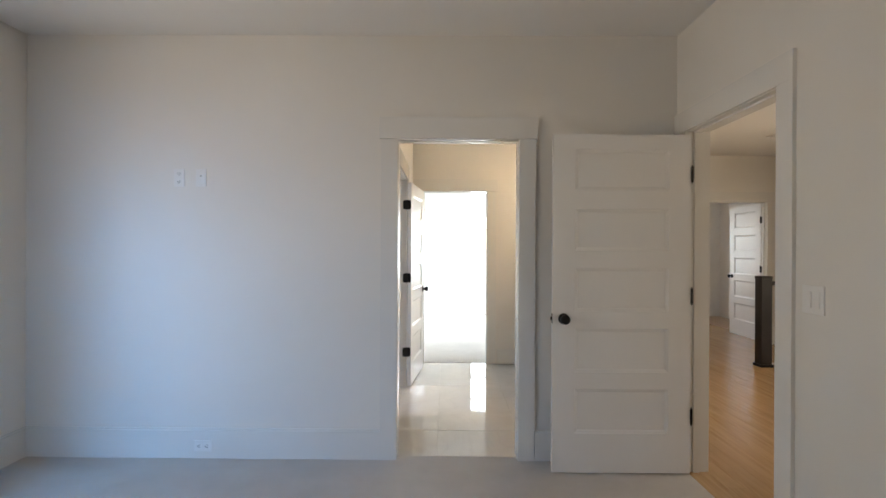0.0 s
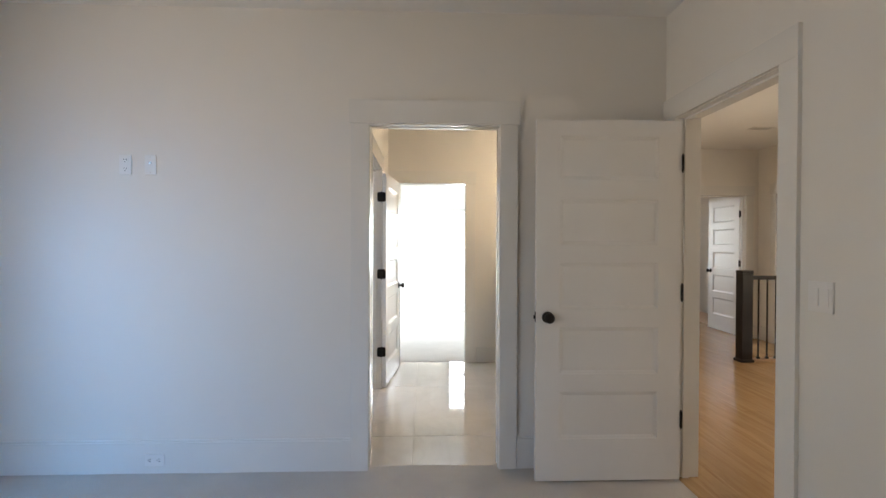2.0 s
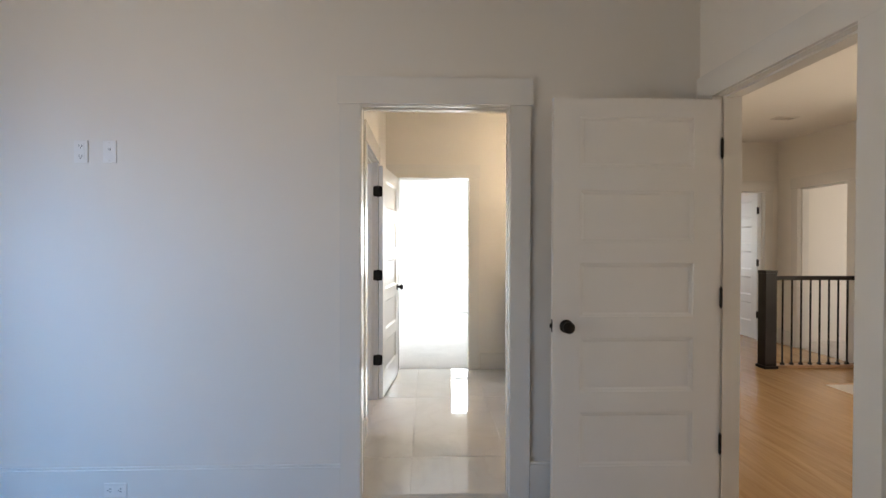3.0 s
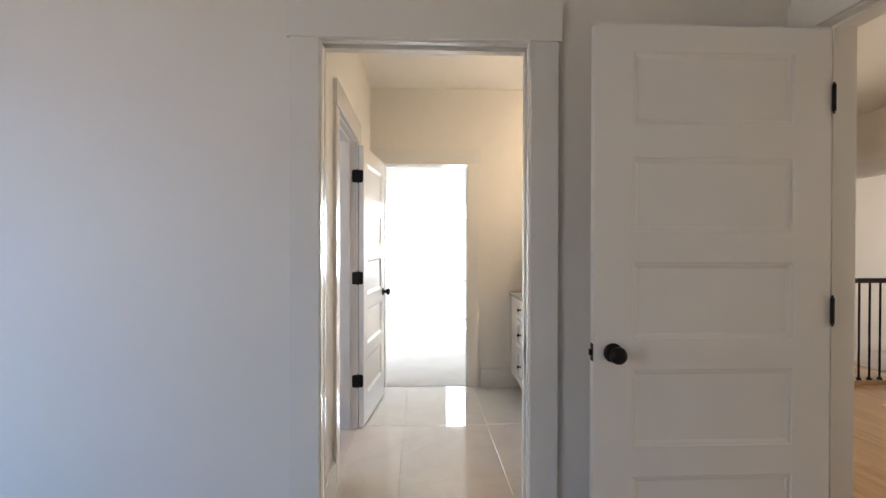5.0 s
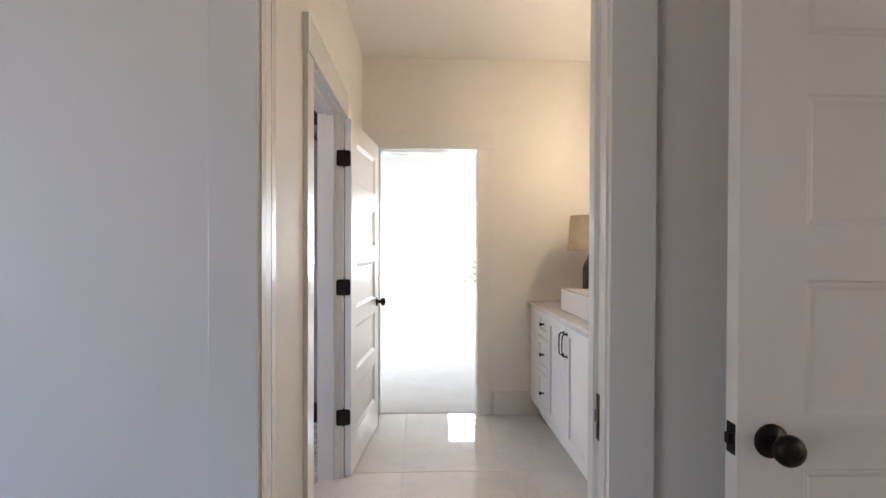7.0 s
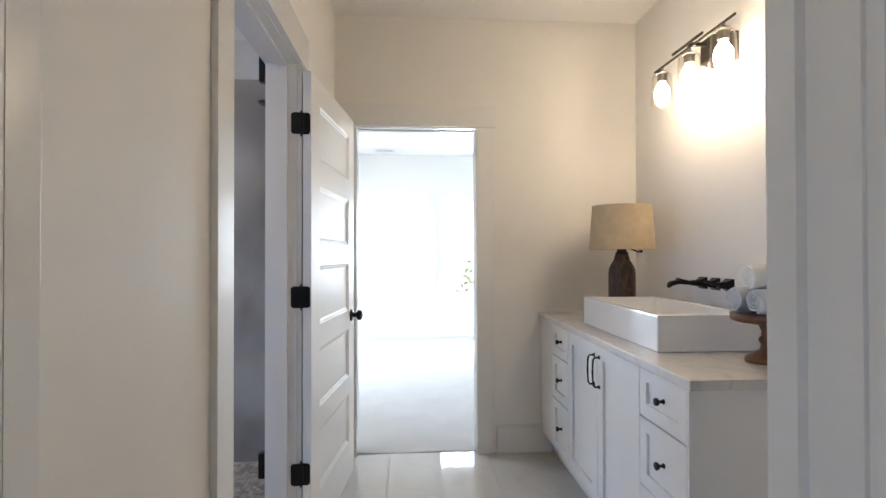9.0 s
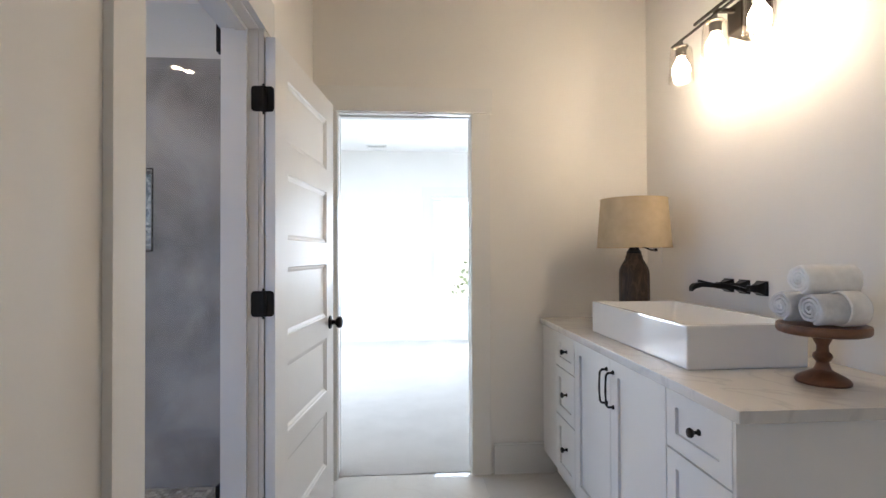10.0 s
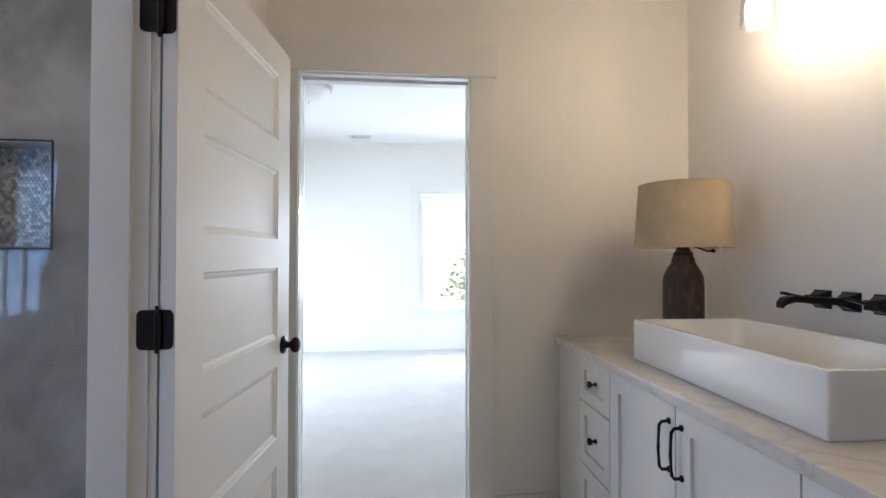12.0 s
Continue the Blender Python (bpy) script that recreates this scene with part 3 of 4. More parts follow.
window("window_1", 'x', XL - 0.15, XL, *WIN_BED, 1, "white double-hung bedroom window", 2, 1)
window("window_3", 'x', XL - 0.15, XL, *WIN_SHOWER, 1, "small white grid window in the shower room", 3, 2)
window("window_4", 'y', YE, YE + 0.15, *WIN_FAR, -1, "bright white window in the far room", 1, 1, 4)
window("window_2", 'y', YE, YE + 0.15, *WIN_FAR_W, -1, "bright white window in the far room", 1, 1, 4)
window("window_5", 'x', XL - 0.15, XL, *ADDED_WIN_SIDE, 1, "wide white window in the far room", 3, 1)
# the two added hall windows, unseen, there only for their light
window("window_6", 'x', HX, HX + 0.12, *ADDED_WIN_HALL, -1, "white window lighting the hall", 2, 1)
window("window_9", 'x', HX, HX + 0.12, *ADDED_WIN_HALL_S, -1, "white window lighting the hall", 2, 1)
window("window_7", 'y', YE, YE + 0.15, *WIN_END, -1, "white window of the room past the hall", 2, 1)
window("window_8", 'x', 8.5, 8.65, *WIN_ROOM, -1, "white window of the room beside the hall", 2, 1)


# ---------------------------------------------------------------- bedroom fittings
def wall_plate(name, label, m, w, h, parts):
    """Faces local -y; parts: (name, x, z, w, h, material)."""
    th = thing(name, label, "wall plate", m)
    part("plate", boxes((-w / 2, w / 2, -0.006, 0.0, -h / 2, h / 2), bevel=0.0025), M_PLATE, th)
    for pn, x, z, pw, ph, mat, proud in parts:
        part(pn, boxes((x - pw / 2, x + pw / 2, -0.006 - proud, -0.0055, z - ph / 2, z + ph / 2)), mat, th)
    return th


# the slots are dark pieces on the face, shade by colour, not holes
RECEPT = []
for zc in (0.026, -0.026):
    RECEPT += [("receptacle", 0, zc, 0.034, 0.032, M_PLATE, 0.002), ("slot", -0.007, zc + 0.003, 0.003, 0.010, M_SLOT_SHADE, 0.0025),
               ("slot", 0.007, zc + 0.003, 0.003, 0.010, M_SLOT_SHADE, 0.0025), ("slot", 0, zc - 0.009, 0.005, 0.005, M_SLOT_SHADE, 0.0025)]
wall_plate("outlet_plate", "white duplex outlet plate high on the wall", pose(-1.082, YW, 1.813), 0.070, 0.114, RECEPT)
wall_plate("cable_plate", "white blank cable plate beside the outlet", pose(-0.939, YW, 1.813), 0.066, 0.114,
           [("jack", 0, 0.012, 0.012, 0.012, M_STEEL, 0.004), ("screw", 0, 0.045, 0.006, 0.006, M_VENT, 0.001), ("screw", 0, -0.045, 0.006, 0.006, M_VENT, 0.001)])
wall_plate("baseboard_outlet", "white outlet set sideways in the baseboard", pose(-0.911, YW - 0.016, 0.085) @ pose(0, 0, 0, 0, 90, 0), 0.070, 0.114, RECEPT)
wall_plate("light_switch", "white double rocker switch by the hall door", pose(XR, 2.262, 1.165, 0, 0, 90) @ Matrix.Rotation(math.pi, 4, 'Z') @ pose(0, 0, 0, 0, 0, 0), 0.116, 0.114,
           [("rocker", -0.023, 0, 0.033, 0.066, M_PLATE, 0.004), ("rocker", 0.023, 0, 0.033, 0.066, M_PLATE, 0.003)])


# strike plates and door latches of the pocket openings
def strike(name, x, y, z):
    th = thing(name, "dark strike plate in the white jamb", "strike plate", pose(x, y, z))
    part("plate", boxes((-0.003, 0.0, -0.014, 0.014, -0.055, 0.055), bevel=0.0008), M_BLACK, th)
    # no hole is cut: a dark piece on the plate gives its shade
    part("recess_shade", boxes((-0.0035, -0.0028, -0.007, 0.007, -0.022, 0.022)), M_SLOT_SHADE, th)
    part("catch", boxes((-0.012, -0.003, 0.004, 0.014, -0.012, 0.018), bevel=0.002), M_STEEL, th)


strike("strike_plate", 1.120, YW + TB / 2, 0.902)
strike("strike_plate", 1.142, YF + TW / 2, 0.94)


# ---------------------------------------------------------------- vanity room
def vanity():
    v = thing("vanity_cabinet", "off-white shaker vanity with black pulls under the counter", "vanity cabinet", pose(0, 0, 0))
    X0, FX = 1.565, 1.545
    ya, yb = 4.445, YF - 0.004
    part("body", boxes((X0, XB - 0.004, ya, yb, 0.125, 0.8495)), M_CAB, v)
    part("toe_kick", boxes((1.625, XB - 0.004, ya + 0.004, yb, 0.0, 0.125)), M_CAB, v, "recessed painted plinth")
    part("filler", boxes((FX, X0, 5.845, yb, 0.13, 0.847), bevel=0.001), M_CAB, v)
    part("end_stile", boxes((FX, X0, ya, ya + 0.012, 0.13, 0.847)), M_CAB, v)

    def shaker(name, y0, y1, z0, z1, rail):
        bm = boxes((FX, X0 - 0.001, y0, y0 + rail, z0, z1), (FX, X0 - 0.001, y1 - rail, y1, z0, z1),
                   (FX, X0 - 0.001, y0 + rail, y1 - rail, z0, z0 + rail), (FX, X0 - 0.001, y0 + rail, y1 - rail, z1 - rail, z1),
                   )
        d = part(name, bm, M_CAB, v)
        part("panel", boxes((FX + 0.010, X0 - 0.001, y0 + rail, y1 - rail, z0 + rail, z1 - rail)), M_CAB, d)
        return d
    kn = [(0.009, 0.0), (0.009, 0.003), (0.005, 0.006), (0.005, 0.015), (0.011, 0.020), (0.014, 0.026), (0.012, 0.031), (0.004, 0.033)]
    zs = ((0.672, 0.845), (0.425, 0.666), (0.133, 0.419))
    for y0, y1 in ((4.460, 4.757), (5.567, 5.842)):
        for z0, z1 in zs:
            d = shaker("drawer", y0, y1, z0, z1, 0.048)
            part("knob", lathe(kn, 14, m=pose(FX + 0.010, (y0 + y1) / 2, (z0 + z1) / 2, 0, -90, 0)), M_BLACK, d, "black mushroom knob", smooth=True)
    for y0, y1, hy in ((4.762, 5.162, 5.135), (5.167, 5.562, 5.194)):
        d = shaker("door", y0, y1, 0.133, 0.845, 0.062)
        a, b = 0.663, 0.794
        pts = [(FX, hy, a), (FX - 0.022, hy, a + 0.001), (FX - 0.029, hy, a + 0.010), (FX - 0.032, hy, (a + b) / 2), (FX - 0.029, hy, b - 0.010), (FX - 0.022, hy, b - 0.001), (FX, hy, b)]
        bm = sweep(pts, 0.0045, 10)
        for z in (a, b):
            lathe([(0.009, 0.0), (0.009, 0.003), (0.006, 0.006)], 12, bm=bm, m=pose(FX, hy, z, 0, -90, 0))
        part("pull", bm, M_BLACK, d, "black arched bar pull", smooth=True)
    return v


vanity()
solid("countertop", boxes((1.525, XB - 0.002, 4.405, YF - 0.002, 0.8505, 0.882), bevel=0.003), M_COUNTER, "pale veined marble countertop on the vanity", "countertop")


def basin():
    bm = bmesh.new()
    x0, x1, y0, y1, z0, z1 = 1.632, 2.035, 4.792, 5.565, 0.8825, 1.022

    def ring(x0, x1, y0, y1, z, r, n=6):
        pts = []
        for cx, cy, a0 in ((x1 - r, y1 - r, 0), (x0 + r, y1 - r, 90), (x0 + r, y0 + r, 180), (x1 - r, y0 + r, 270)):
            for k in range(-1, n + 2):     # one more point on each straight side keeps the flats flat
                a = radians(a0 + 90 * min(max(k, 0), n) / n)
                e = -0.004 if k < 0 else 0.004 if k > n else 0.0
                pts.append(bm.verts.new((cx + r * math.cos(a) - e * math.sin(a), cy + r * math.sin(a) + e * math.cos(a), z)))
        return pts
    rows = [(0.003, z0, 0.006), (0.0008, z0 + 0.002, 0.006), (0.0, z0 + 0.005, 0.006), (0.0, z0 + 0.009, 0.006), (0.0, z1 - 0.011, 0.006),
            (0.0, z1 - 0.007, 0.006), (0.0010, z1 - 0.002, 0.006), (0.004, z1, 0.006), (0.014, z1, 0.012), (0.018, z1 - 0.0015, 0.018), (0.0195, z1 - 0.006, 0.02),
            (0.026, z0 + 0.045, 0.035), (0.036, z0 + 0.028, 0.045), (0.065, z0 + 0.020, 0.05), (0.15, z0 + 0.016, 0.04)]
    rings = [ring(x0 + i, x1 - i, y0 + i, y1 - i, z, r) for i, z, r in rows]
    for a, b in zip(rings, rings[1:]):
        for k in range(len(a)):
            bm.faces.new((a[k], a[(k + 1) % len(a)], b[(k + 1) % len(a)], b[k]))
    bm.faces.new(rings[0][::-1])
    bm.faces.new(rings[-1])
    th = thing("vessel_sink", "white rectangular ceramic vessel sink on the counter", "sink")
    part("basin", bm, M_CERAMIC, th, smooth=True)
    part("drain", lathe([(0.024, 0.0), (0.024, 0.003), (0.016, 0.005), (0.004, 0.005)], 20, m=pose((x0 + x1) / 2, (y0 + y1) / 2, z0 + 0.0165)), M_BLACK, th, "black drain cap", smooth=True)


basin()


def loft(sections, bm=None):
    """A tapering bar through upright rectangles (x, y, z, half width, half height)."""
    bm = bm or bmesh.new()
    rings = [[bm.verts.new((x, y + a * w, z + b * h)) for a, b in ((-1, -1), (1, -1), (1, 1), (-1, 1))] for x, y, z, w, h in sections]
    for p, q in zip(rings, rings[1:]):
        for k in range(4):
            bm.faces.new((p[k], p[(k + 1) % 4], q[(k + 1) % 4], q[k]))
    bm.faces.new(rings[0])
    bm.faces.new(rings[-1])
    bmesh.ops.recalc_face_normals(bm, faces=bm.faces)
    return bm


def faucet():
    th = thing("wall_faucet", "black wall-mounted faucet with two lever handles", "faucet")
    z = 1.106
    for y, lever in ((5.366, 1), (5.267, 0), (5.166, -1)):
        bm = loft([(XB, y, z, 0.029, 0.029), (XB - 0.008, y, z, 0.029, 0.029), (XB - 0.011, y, z, 0.025, 0.025), (XB - 0.034, y, z, 0.015, 0.015)])
        part("escutcheon", bm, M_BLACK, th)
        if lever:
            bm = loft([(XB - 0.033, y, z, 0.013, 0.013), (XB - 0.056, y, z, 0.014, 0.014), (XB - 0.060, y, z, 0.010, 0.010)])
            e = 0.004 * lever
            loft([(XB - 0.040, y, z + 0.004, 0.008, 0.007), (XB - 0.075, y + e, z + 0.006, 0.007, 0.005), (XB - 0.110, y + 2 * e, z + 0.014, 0.009, 0.004), (XB - 0.132, y + 3 * e, z + 0.019, 0.011, 0.005)], bm)
            part("handle", bm, M_BLACK, th)
    y = 5.267
    bm = loft([(XB - 0.033, y, z, 0.014, 0.013), (XB - 0.070, y, z + 0.002, 0.012, 0.011), (XB - 0.150, y, z + 0.008, 0.012, 0.010), (XB - 0.195, y, z + 0.011, 0.013, 0.010), (XB - 0.226, y, z + 0.004, 0.015, 0.011), (XB - 0.238, y, z - 0.008, 0.015, 0.010)])
    bmesh.ops.bevel(bm, geom=bm.edges[:], offset=0.0025, segments=1, affect='EDGES')
    part("spout", bm, M_BLACK, th)


faucet()


def table_lamp():
    th = thing("table_lamp", "mottled brown table lamp with a beige linen shade", "table lamp", pose(1.899, 5.695, 0.8825))
    bm = lathe([(0.064, 0.0), (0.069, 0.005), (0.071, 0.03), (0.071, 0.10), (0.0715, 0.18), (0.071, 0.26), (0.068, 0.285), (0.058, 0.308), (0.046, 0.328), (0.040, 0.338), (0.041, 0.348), (0.037, 0.354), (0.034, 0.365)], 72)
    for v in bm.verts:
        a = math.atan2(v.co.y, v.co.x)
        k = 1 + 0.016 * math.cos(a * 12)
        v.co.x, v.co.y = v.co.x * k, v.co.y * k
    part("base", bm, M_LAMPBASE, th, smooth=True)
    part("neck", lathe([(0.034, 0.365), (0.036, 0.372), (0.028, 0.380), (0.020, 0.400), (0.016, 0.430), (0.016, 0.47)], 24), M_BLACK, th, "dark metal neck", smooth=True)
    bm = lathe([(0.1775, 0.392), (0.158, 0.634)], 56, ends=False)
    lathe([(0.1555, 0.634), (0.175, 0.392)], 56, bm=bm, ends=False)
    lathe([(0.158, 0.634), (0.1555, 0.634)], 56, bm=bm, ends=False)
    lathe([(0.175, 0.392), (0.1775, 0.392)], 56, bm=bm, ends=False)
    bmesh.ops.remove_doubles(bm, verts=bm.verts, dist=0.0005)
    shade = part("shade", bm, M_LINEN, th, "beige linen drum shade", smooth=True)
    part("seam", lathe([(0.1592, 0.628), (0.1596, 0.634), (0.158, 0.6355)], 56, ends=False), M_LINEN, shade, smooth=True)
    bm = sweep([(0.0, 0.0, 0.462), (0.150, 0.0, 0.625)], 0.002, 6)
    sweep([(0.0, 0.0, 0.462), (-0.075, 0.130, 0.625)], 0.002, 6, bm=bm)
    sweep([(0.0, 0.0, 0.462), (-0.075, -0.130, 0.625)], 0.002, 6, bm=bm)
    part("harp", bm, M_BLACK, th)
    part("bulb", lathe([(0.012, 0.47), (0.014, 0.49), (0.028, 0.525), (0.030, 0.545), (0.022, 0.568), (0.006, 0.578)], 20), M_PLATE, th, "unlit white bulb", smooth=True)
    bm = sweep([(0.014, -0.01, 0.405), (0.045, -0.03, 0.392), (0.066, -0.045, 0.380), (0.084, -0.052, 0.380)], 0.004, 8)
    lathe([(0.006, -0.006), (0.009, 0.0), (0.006, 0.008)], 12, bm=bm, m=pose(0.086, -0.053, 0.380))
    part("switch", bm, M_BLACK, th, "black turn switch on a stem", smooth=True)
    part("pull_chain", sweep([(0.104, -0.07, 0.395), (0.104, -0.07, 0.315)], 0.0035, 6), M_PLATE, th, "white pull cord")


table_lamp()


def cake_stand():
    th = thing("cake_stand", "turned brown wooden pedestal stand on the counter", "cake stand", pose(1.925, 4.62, 0.8825))
    part("foot", lathe([(0.064, 0.0), (0.066, 0.006), (0.062, 0.014), (0.050, 0.022), (0.034, 0.030), (0.022, 0.038)], 36), M_WALNUT, th, smooth=True)
    part("stem", lathe([(0.022, 0.038), (0.018, 0.046), (0.015, 0.058), (0.021, 0.066), (0.024, 0.074), (0.021, 0.082), (0.015, 0.088), (0.014, 0.104), (0.020, 0.116), (0.024, 0.126), (0.026, 0.134)], 32), M_WALNUT, th, smooth=True)
    part("plate", lathe([(0.026, 0.134), (0.094, 0.136), (0.105, 0.140), (0.109, 0.146), (0.1095, 0.161), (0.108, 0.164), (0.104, 0.1645)], 48), M_WALNUT, th, smooth=True)


cake_stand()


def towel_roll(name, label, x0, x1, y, z, r, mat, band=None, turn=0):
    """A towel rolled up about an axis along x, its spiral end showing."""
    th = thing(name, label, "towel", pose((x0 + x1) / 2, y, z, 0, 0, turn), group="rolled towels")
    L = x1 - x0
    turns, n, thick = 3.6, 120, r / 4.1
    inner, outer = [], []
    for k in range(n + 1):
        f = k / n
        a = f * turns * 2 * math.pi + 0.6
        rad = 0.006 + (r - 0.006) * f
        wob = 1 + 0.09 * noise.noise(Vector((math.cos(a) * 1.7 + f * 2.0, math.sin(a) * 1.7, y * 9.0)))
        outer.append((rad * wob * math.cos(a), rad * wob * math.sin(a)))
        inner.append(((rad - thick * 0.78) * wob * math.cos(a), (rad - thick * 0.78) * wob * math.sin(a)))
    bm = bmesh.new()
    secs = []
    for i, xx in enumerate((-L / 2, -L / 2 + 0.003, -L / 2 + 0.010, -L / 4, -L / 12, L / 12, L / 4, L / 2 - 0.010, L / 2 - 0.003, L / 2)):
        k = {0: 0.93, 1: 0.975, 8: 0.975, 9: 0.93}.get(i, 1.0)
        lump = [1 + 0.035 * noise.noise(Vector((xx * 22, p[0] * 30 + y * 5, p[1] * 30))) for p in outer]
        fold = [0.005 * noise.noise(Vector((j * 0.16, y * 7, 3.0))) * (1 if i < 2 else 0) for j in range(n + 1)]
        secs.append(([bm.verts.new((xx + fold[j], p[0] * k * lump[j], p[1] * k * lump[j])) for j, p in enumerate(outer)],
                     [bm.verts.new((xx, p[0], p[1])) for p in inner]))
    for (o0, i0), (o1, i1) in zip(secs, secs[1:]):
        for k in range(n):
            bm.faces.new((o0[k], o0[k + 1], o1[k + 1], o1[k]))
            bm.faces.new((i0[k], i1[k], i1[k + 1], i0[k + 1]))
        bm.faces.new((o0[n], i0[n], i1[n], o1[n]))
    for o, i_ in (secs[0], secs[-1]):
        for k in range(n):
            bm.faces.new((o[k], i_[k], i_[k + 1], o[k + 1]))
    bmesh.ops.recalc_face_normals(bm, faces=bm.faces)
    part("roll", bm, mat, th, smooth=True)
    if band:
        bm = bmesh.new()
        ra, m = r * 1.06, 48
        rings = [[bm.verts.new((xx, rr * math.cos(2 * math.pi * k / m), rr * math.sin(2 * math.pi * k / m))) for k in range(m)]
                 for xx, rr in ((band[0], r * 0.96), (band[0] + 0.002, ra), (band[1] - 0.002, ra), (band[1], r * 0.96))]
        for p, q in zip(rings, rings[1:]):
            for k in range(m):
                bm.faces.new((p[k], p[(k + 1) % m], q[(k + 1) % m], q[k]))
        part("woven_band", bm, M_TOWEL_W, th, "smooth white woven band", smooth=True)


TZ = 0.8825 + 0.1645
towel_roll("rolled_towel", "grey rolled towel with a white band on the stand", 1.848, 1.996, 4.576, TZ + 0.0465, 0.0455, M_TOWEL_G, (0.005, 0.065))
towel_roll("rolled_towel", "grey rolled towel behind another on the stand", 1.842, 1.998, 4.672, TZ + 0.0465, 0.0455, M_TOWEL_G)
towel_roll("rolled_towel", "white rolled towel lying on two grey ones", 1.856, 2.016, 4.622, TZ + 0.1245, 0.0445, M_TOWEL_W)


def sconce():
    th = thing("vanity_light", "black three-bulb vanity light with glass shades, lit", "wall light")
    dz = -0.022
    part("backplate", loft([(XB, 5.16, 2.2 + dz, 0.062, 0.065), (XB - 0.02, 5.16, 2.2 + dz, 0.062, 0.065), (2.065, 5.16, 2.2 + dz, 0.045, 0.055), (2.058, 5.16, 2.2 + dz, 0.040, 0.050)]), M_BRONZE, th)
    part("arm", boxes((1.972, 2.06, 5.152, 5.168, 2.217 + dz, 2.231 + dz), (1.964, 1.972, 5.04, 5.28, 2.218 + dz, 2.228 + dz)), M_BRONZE, th)
    part("bar", boxes((1.976, 1.984, 4.845, 5.475, 2.206 + dz, 2.214 + dz), (1.976, 1.99, 5.152, 5.168, 2.214 + dz, 2.231 + dz)), M_BRONZE, th)
    for y in (5.40, 5.16, 4.92):
        m = pose(1.98, y, dz)
        part("socket", lathe([(0.008, 2.206), (0.008, 2.190), (0.030, 2.184), (0.031, 2.179), (0.023, 2.174), (0.022, 2.138), (0.016, 2.136)][::-1], 20, m=m), M_SOCKET, th, "grey metal lamp socket", smooth=True)
        bm = lathe([(0.027, 2.178), (0.043, 2.172), (0.047, 2.154), (0.053, 2.025), (0.0505, 2.025), (0.0445, 2.154), (0.041, 2.170), (0.027, 2.1755), (0.027, 2.178)], 32, m=m, ends=False)
        bmesh.ops.remove_doubles(bm, verts=bm.verts, dist=0.0002)
        bmesh.ops.recalc_face_normals(bm, faces=bm.faces)
        g = part("shade", bm, M_SHADEGLASS, th, "clear glass shade", smooth=True)
        g.visible_shadow = False
        part("bulb", lathe([(0.013, 2.136), (0.019, 2.124), (0.034, 2.098), (0.037, 2.074), (0.031, 2.050), (0.018, 2.036), (0.006, 2.033)][::-1], 20, m=m), M_BULB, th, "glowing warm bulb", smooth=True)


sconce()


def ceiling_vent(name, label, x, y, w, d, n):
    th = thing(name, label, "ceiling vent", pose(x, y, CH))
    f = 0.022
    part("frame", boxes((-w / 2, w / 2, -d / 2, -d / 2 + f, -0.008, 0), (-w / 2, w / 2, d / 2 - f, d / 2, -0.008, 0), (-w / 2, -w / 2 + f, -d / 2 + f, d / 2 - f, -0.008, 0), (w / 2 - f, w / 2, -d / 2 + f, d / 2 - f, -0.008, 0)), M_VENT, th)
    # flat grey panel instead of a duct; its colour holds the recess's shade
    part("backing", boxes((-w / 2 + f, w / 2 - f, -d / 2 + f, d / 2 - f, -0.002, -0.0005)), M_DUCT_SHADE, th, "grey panel coloured as the shade behind the slats")
    for i in range(n):
        xx = -w / 2 + f + (w - 2 * f) * (i + 0.5) / n
        bm = boxes((-0.0012, 0.0012, -d / 2 + f, d / 2 - f, -0.007, 0.007))
        bmesh.ops.transform(bm, matrix=pose(xx, 0, -0.008, 0, 35, 0), verts=bm.verts)
        part("slat", bm, M_VENT, th)


ceiling_vent("ceiling_vent", "white slatted vent in the bathroom ceiling", 0.94, 5.05, 0.27, 0.17, 9)
ceiling_vent("ceiling_vent", "white slatted vent in the hall ceiling", 4.63, 6.15, 0.24, 0.14, 8)
ceiling_vent("ceiling_vent", "white slatted vent in the far room ceiling", 0.36, 10.1, 0.28, 0.16, 9)


# ---------------------------------------------------------------- shower room
def downlight(x, y):
    th = thing("downlight", "lit recessed ceiling downlight with white trim", "ceiling light", pose(x, y, CH), group="shower downlights")
    part("trim_ring", lathe([(0.038, -0.001), (0.040, -0.005), (0.045, -0.005), (0.047, -0.001)], 28, ends=False), M_PLATE, th, smooth=True)
    part("lens", lathe([(0.039, -0.003), (0.001, -0.0035)][::-1], 28), M_DOWNLIGHT, th, "glowing lens")


downlight(-1.05, 4.77)
downlight(-0.995, 4.69)

gl = thing("shower_screen", "frameless clear glass shower screen with black hinges", "shower screen")
part("fixed_pane", boxes((XL + 0.002, -0.62, 5.245, 5.255, 0.02, 2.2), bevel=0.001), M_SHOWERGLASS, gl, "clear glass").visible_shadow = False
part("glass_door", boxes((-0.61, PX0 - 0.012, 5.245, 5.255, 0.03, 2.2), bevel=0.001), M_SHOWERGLASS, gl, "clear glass").visible_shadow = False
for z in (0.32, 2.072):
    part("hinge", boxes((PX0 - 0.088, PX0 - 0.001, 5.232, 5.268, z - 0.055, z + 0.055), (PX0 - 0.022, PX0, 5.215, 5.285, z - 0.055, z + 0.055), bevel=0.003), M_BLACK, gl, "black square glass hinge")
solid("shower_curb", boxes((XL, PX0, 5.2, 5.3, 0.0, 0.02)), M_COUNTER, "low stone threshold under the shower glass", "threshold", "structure")


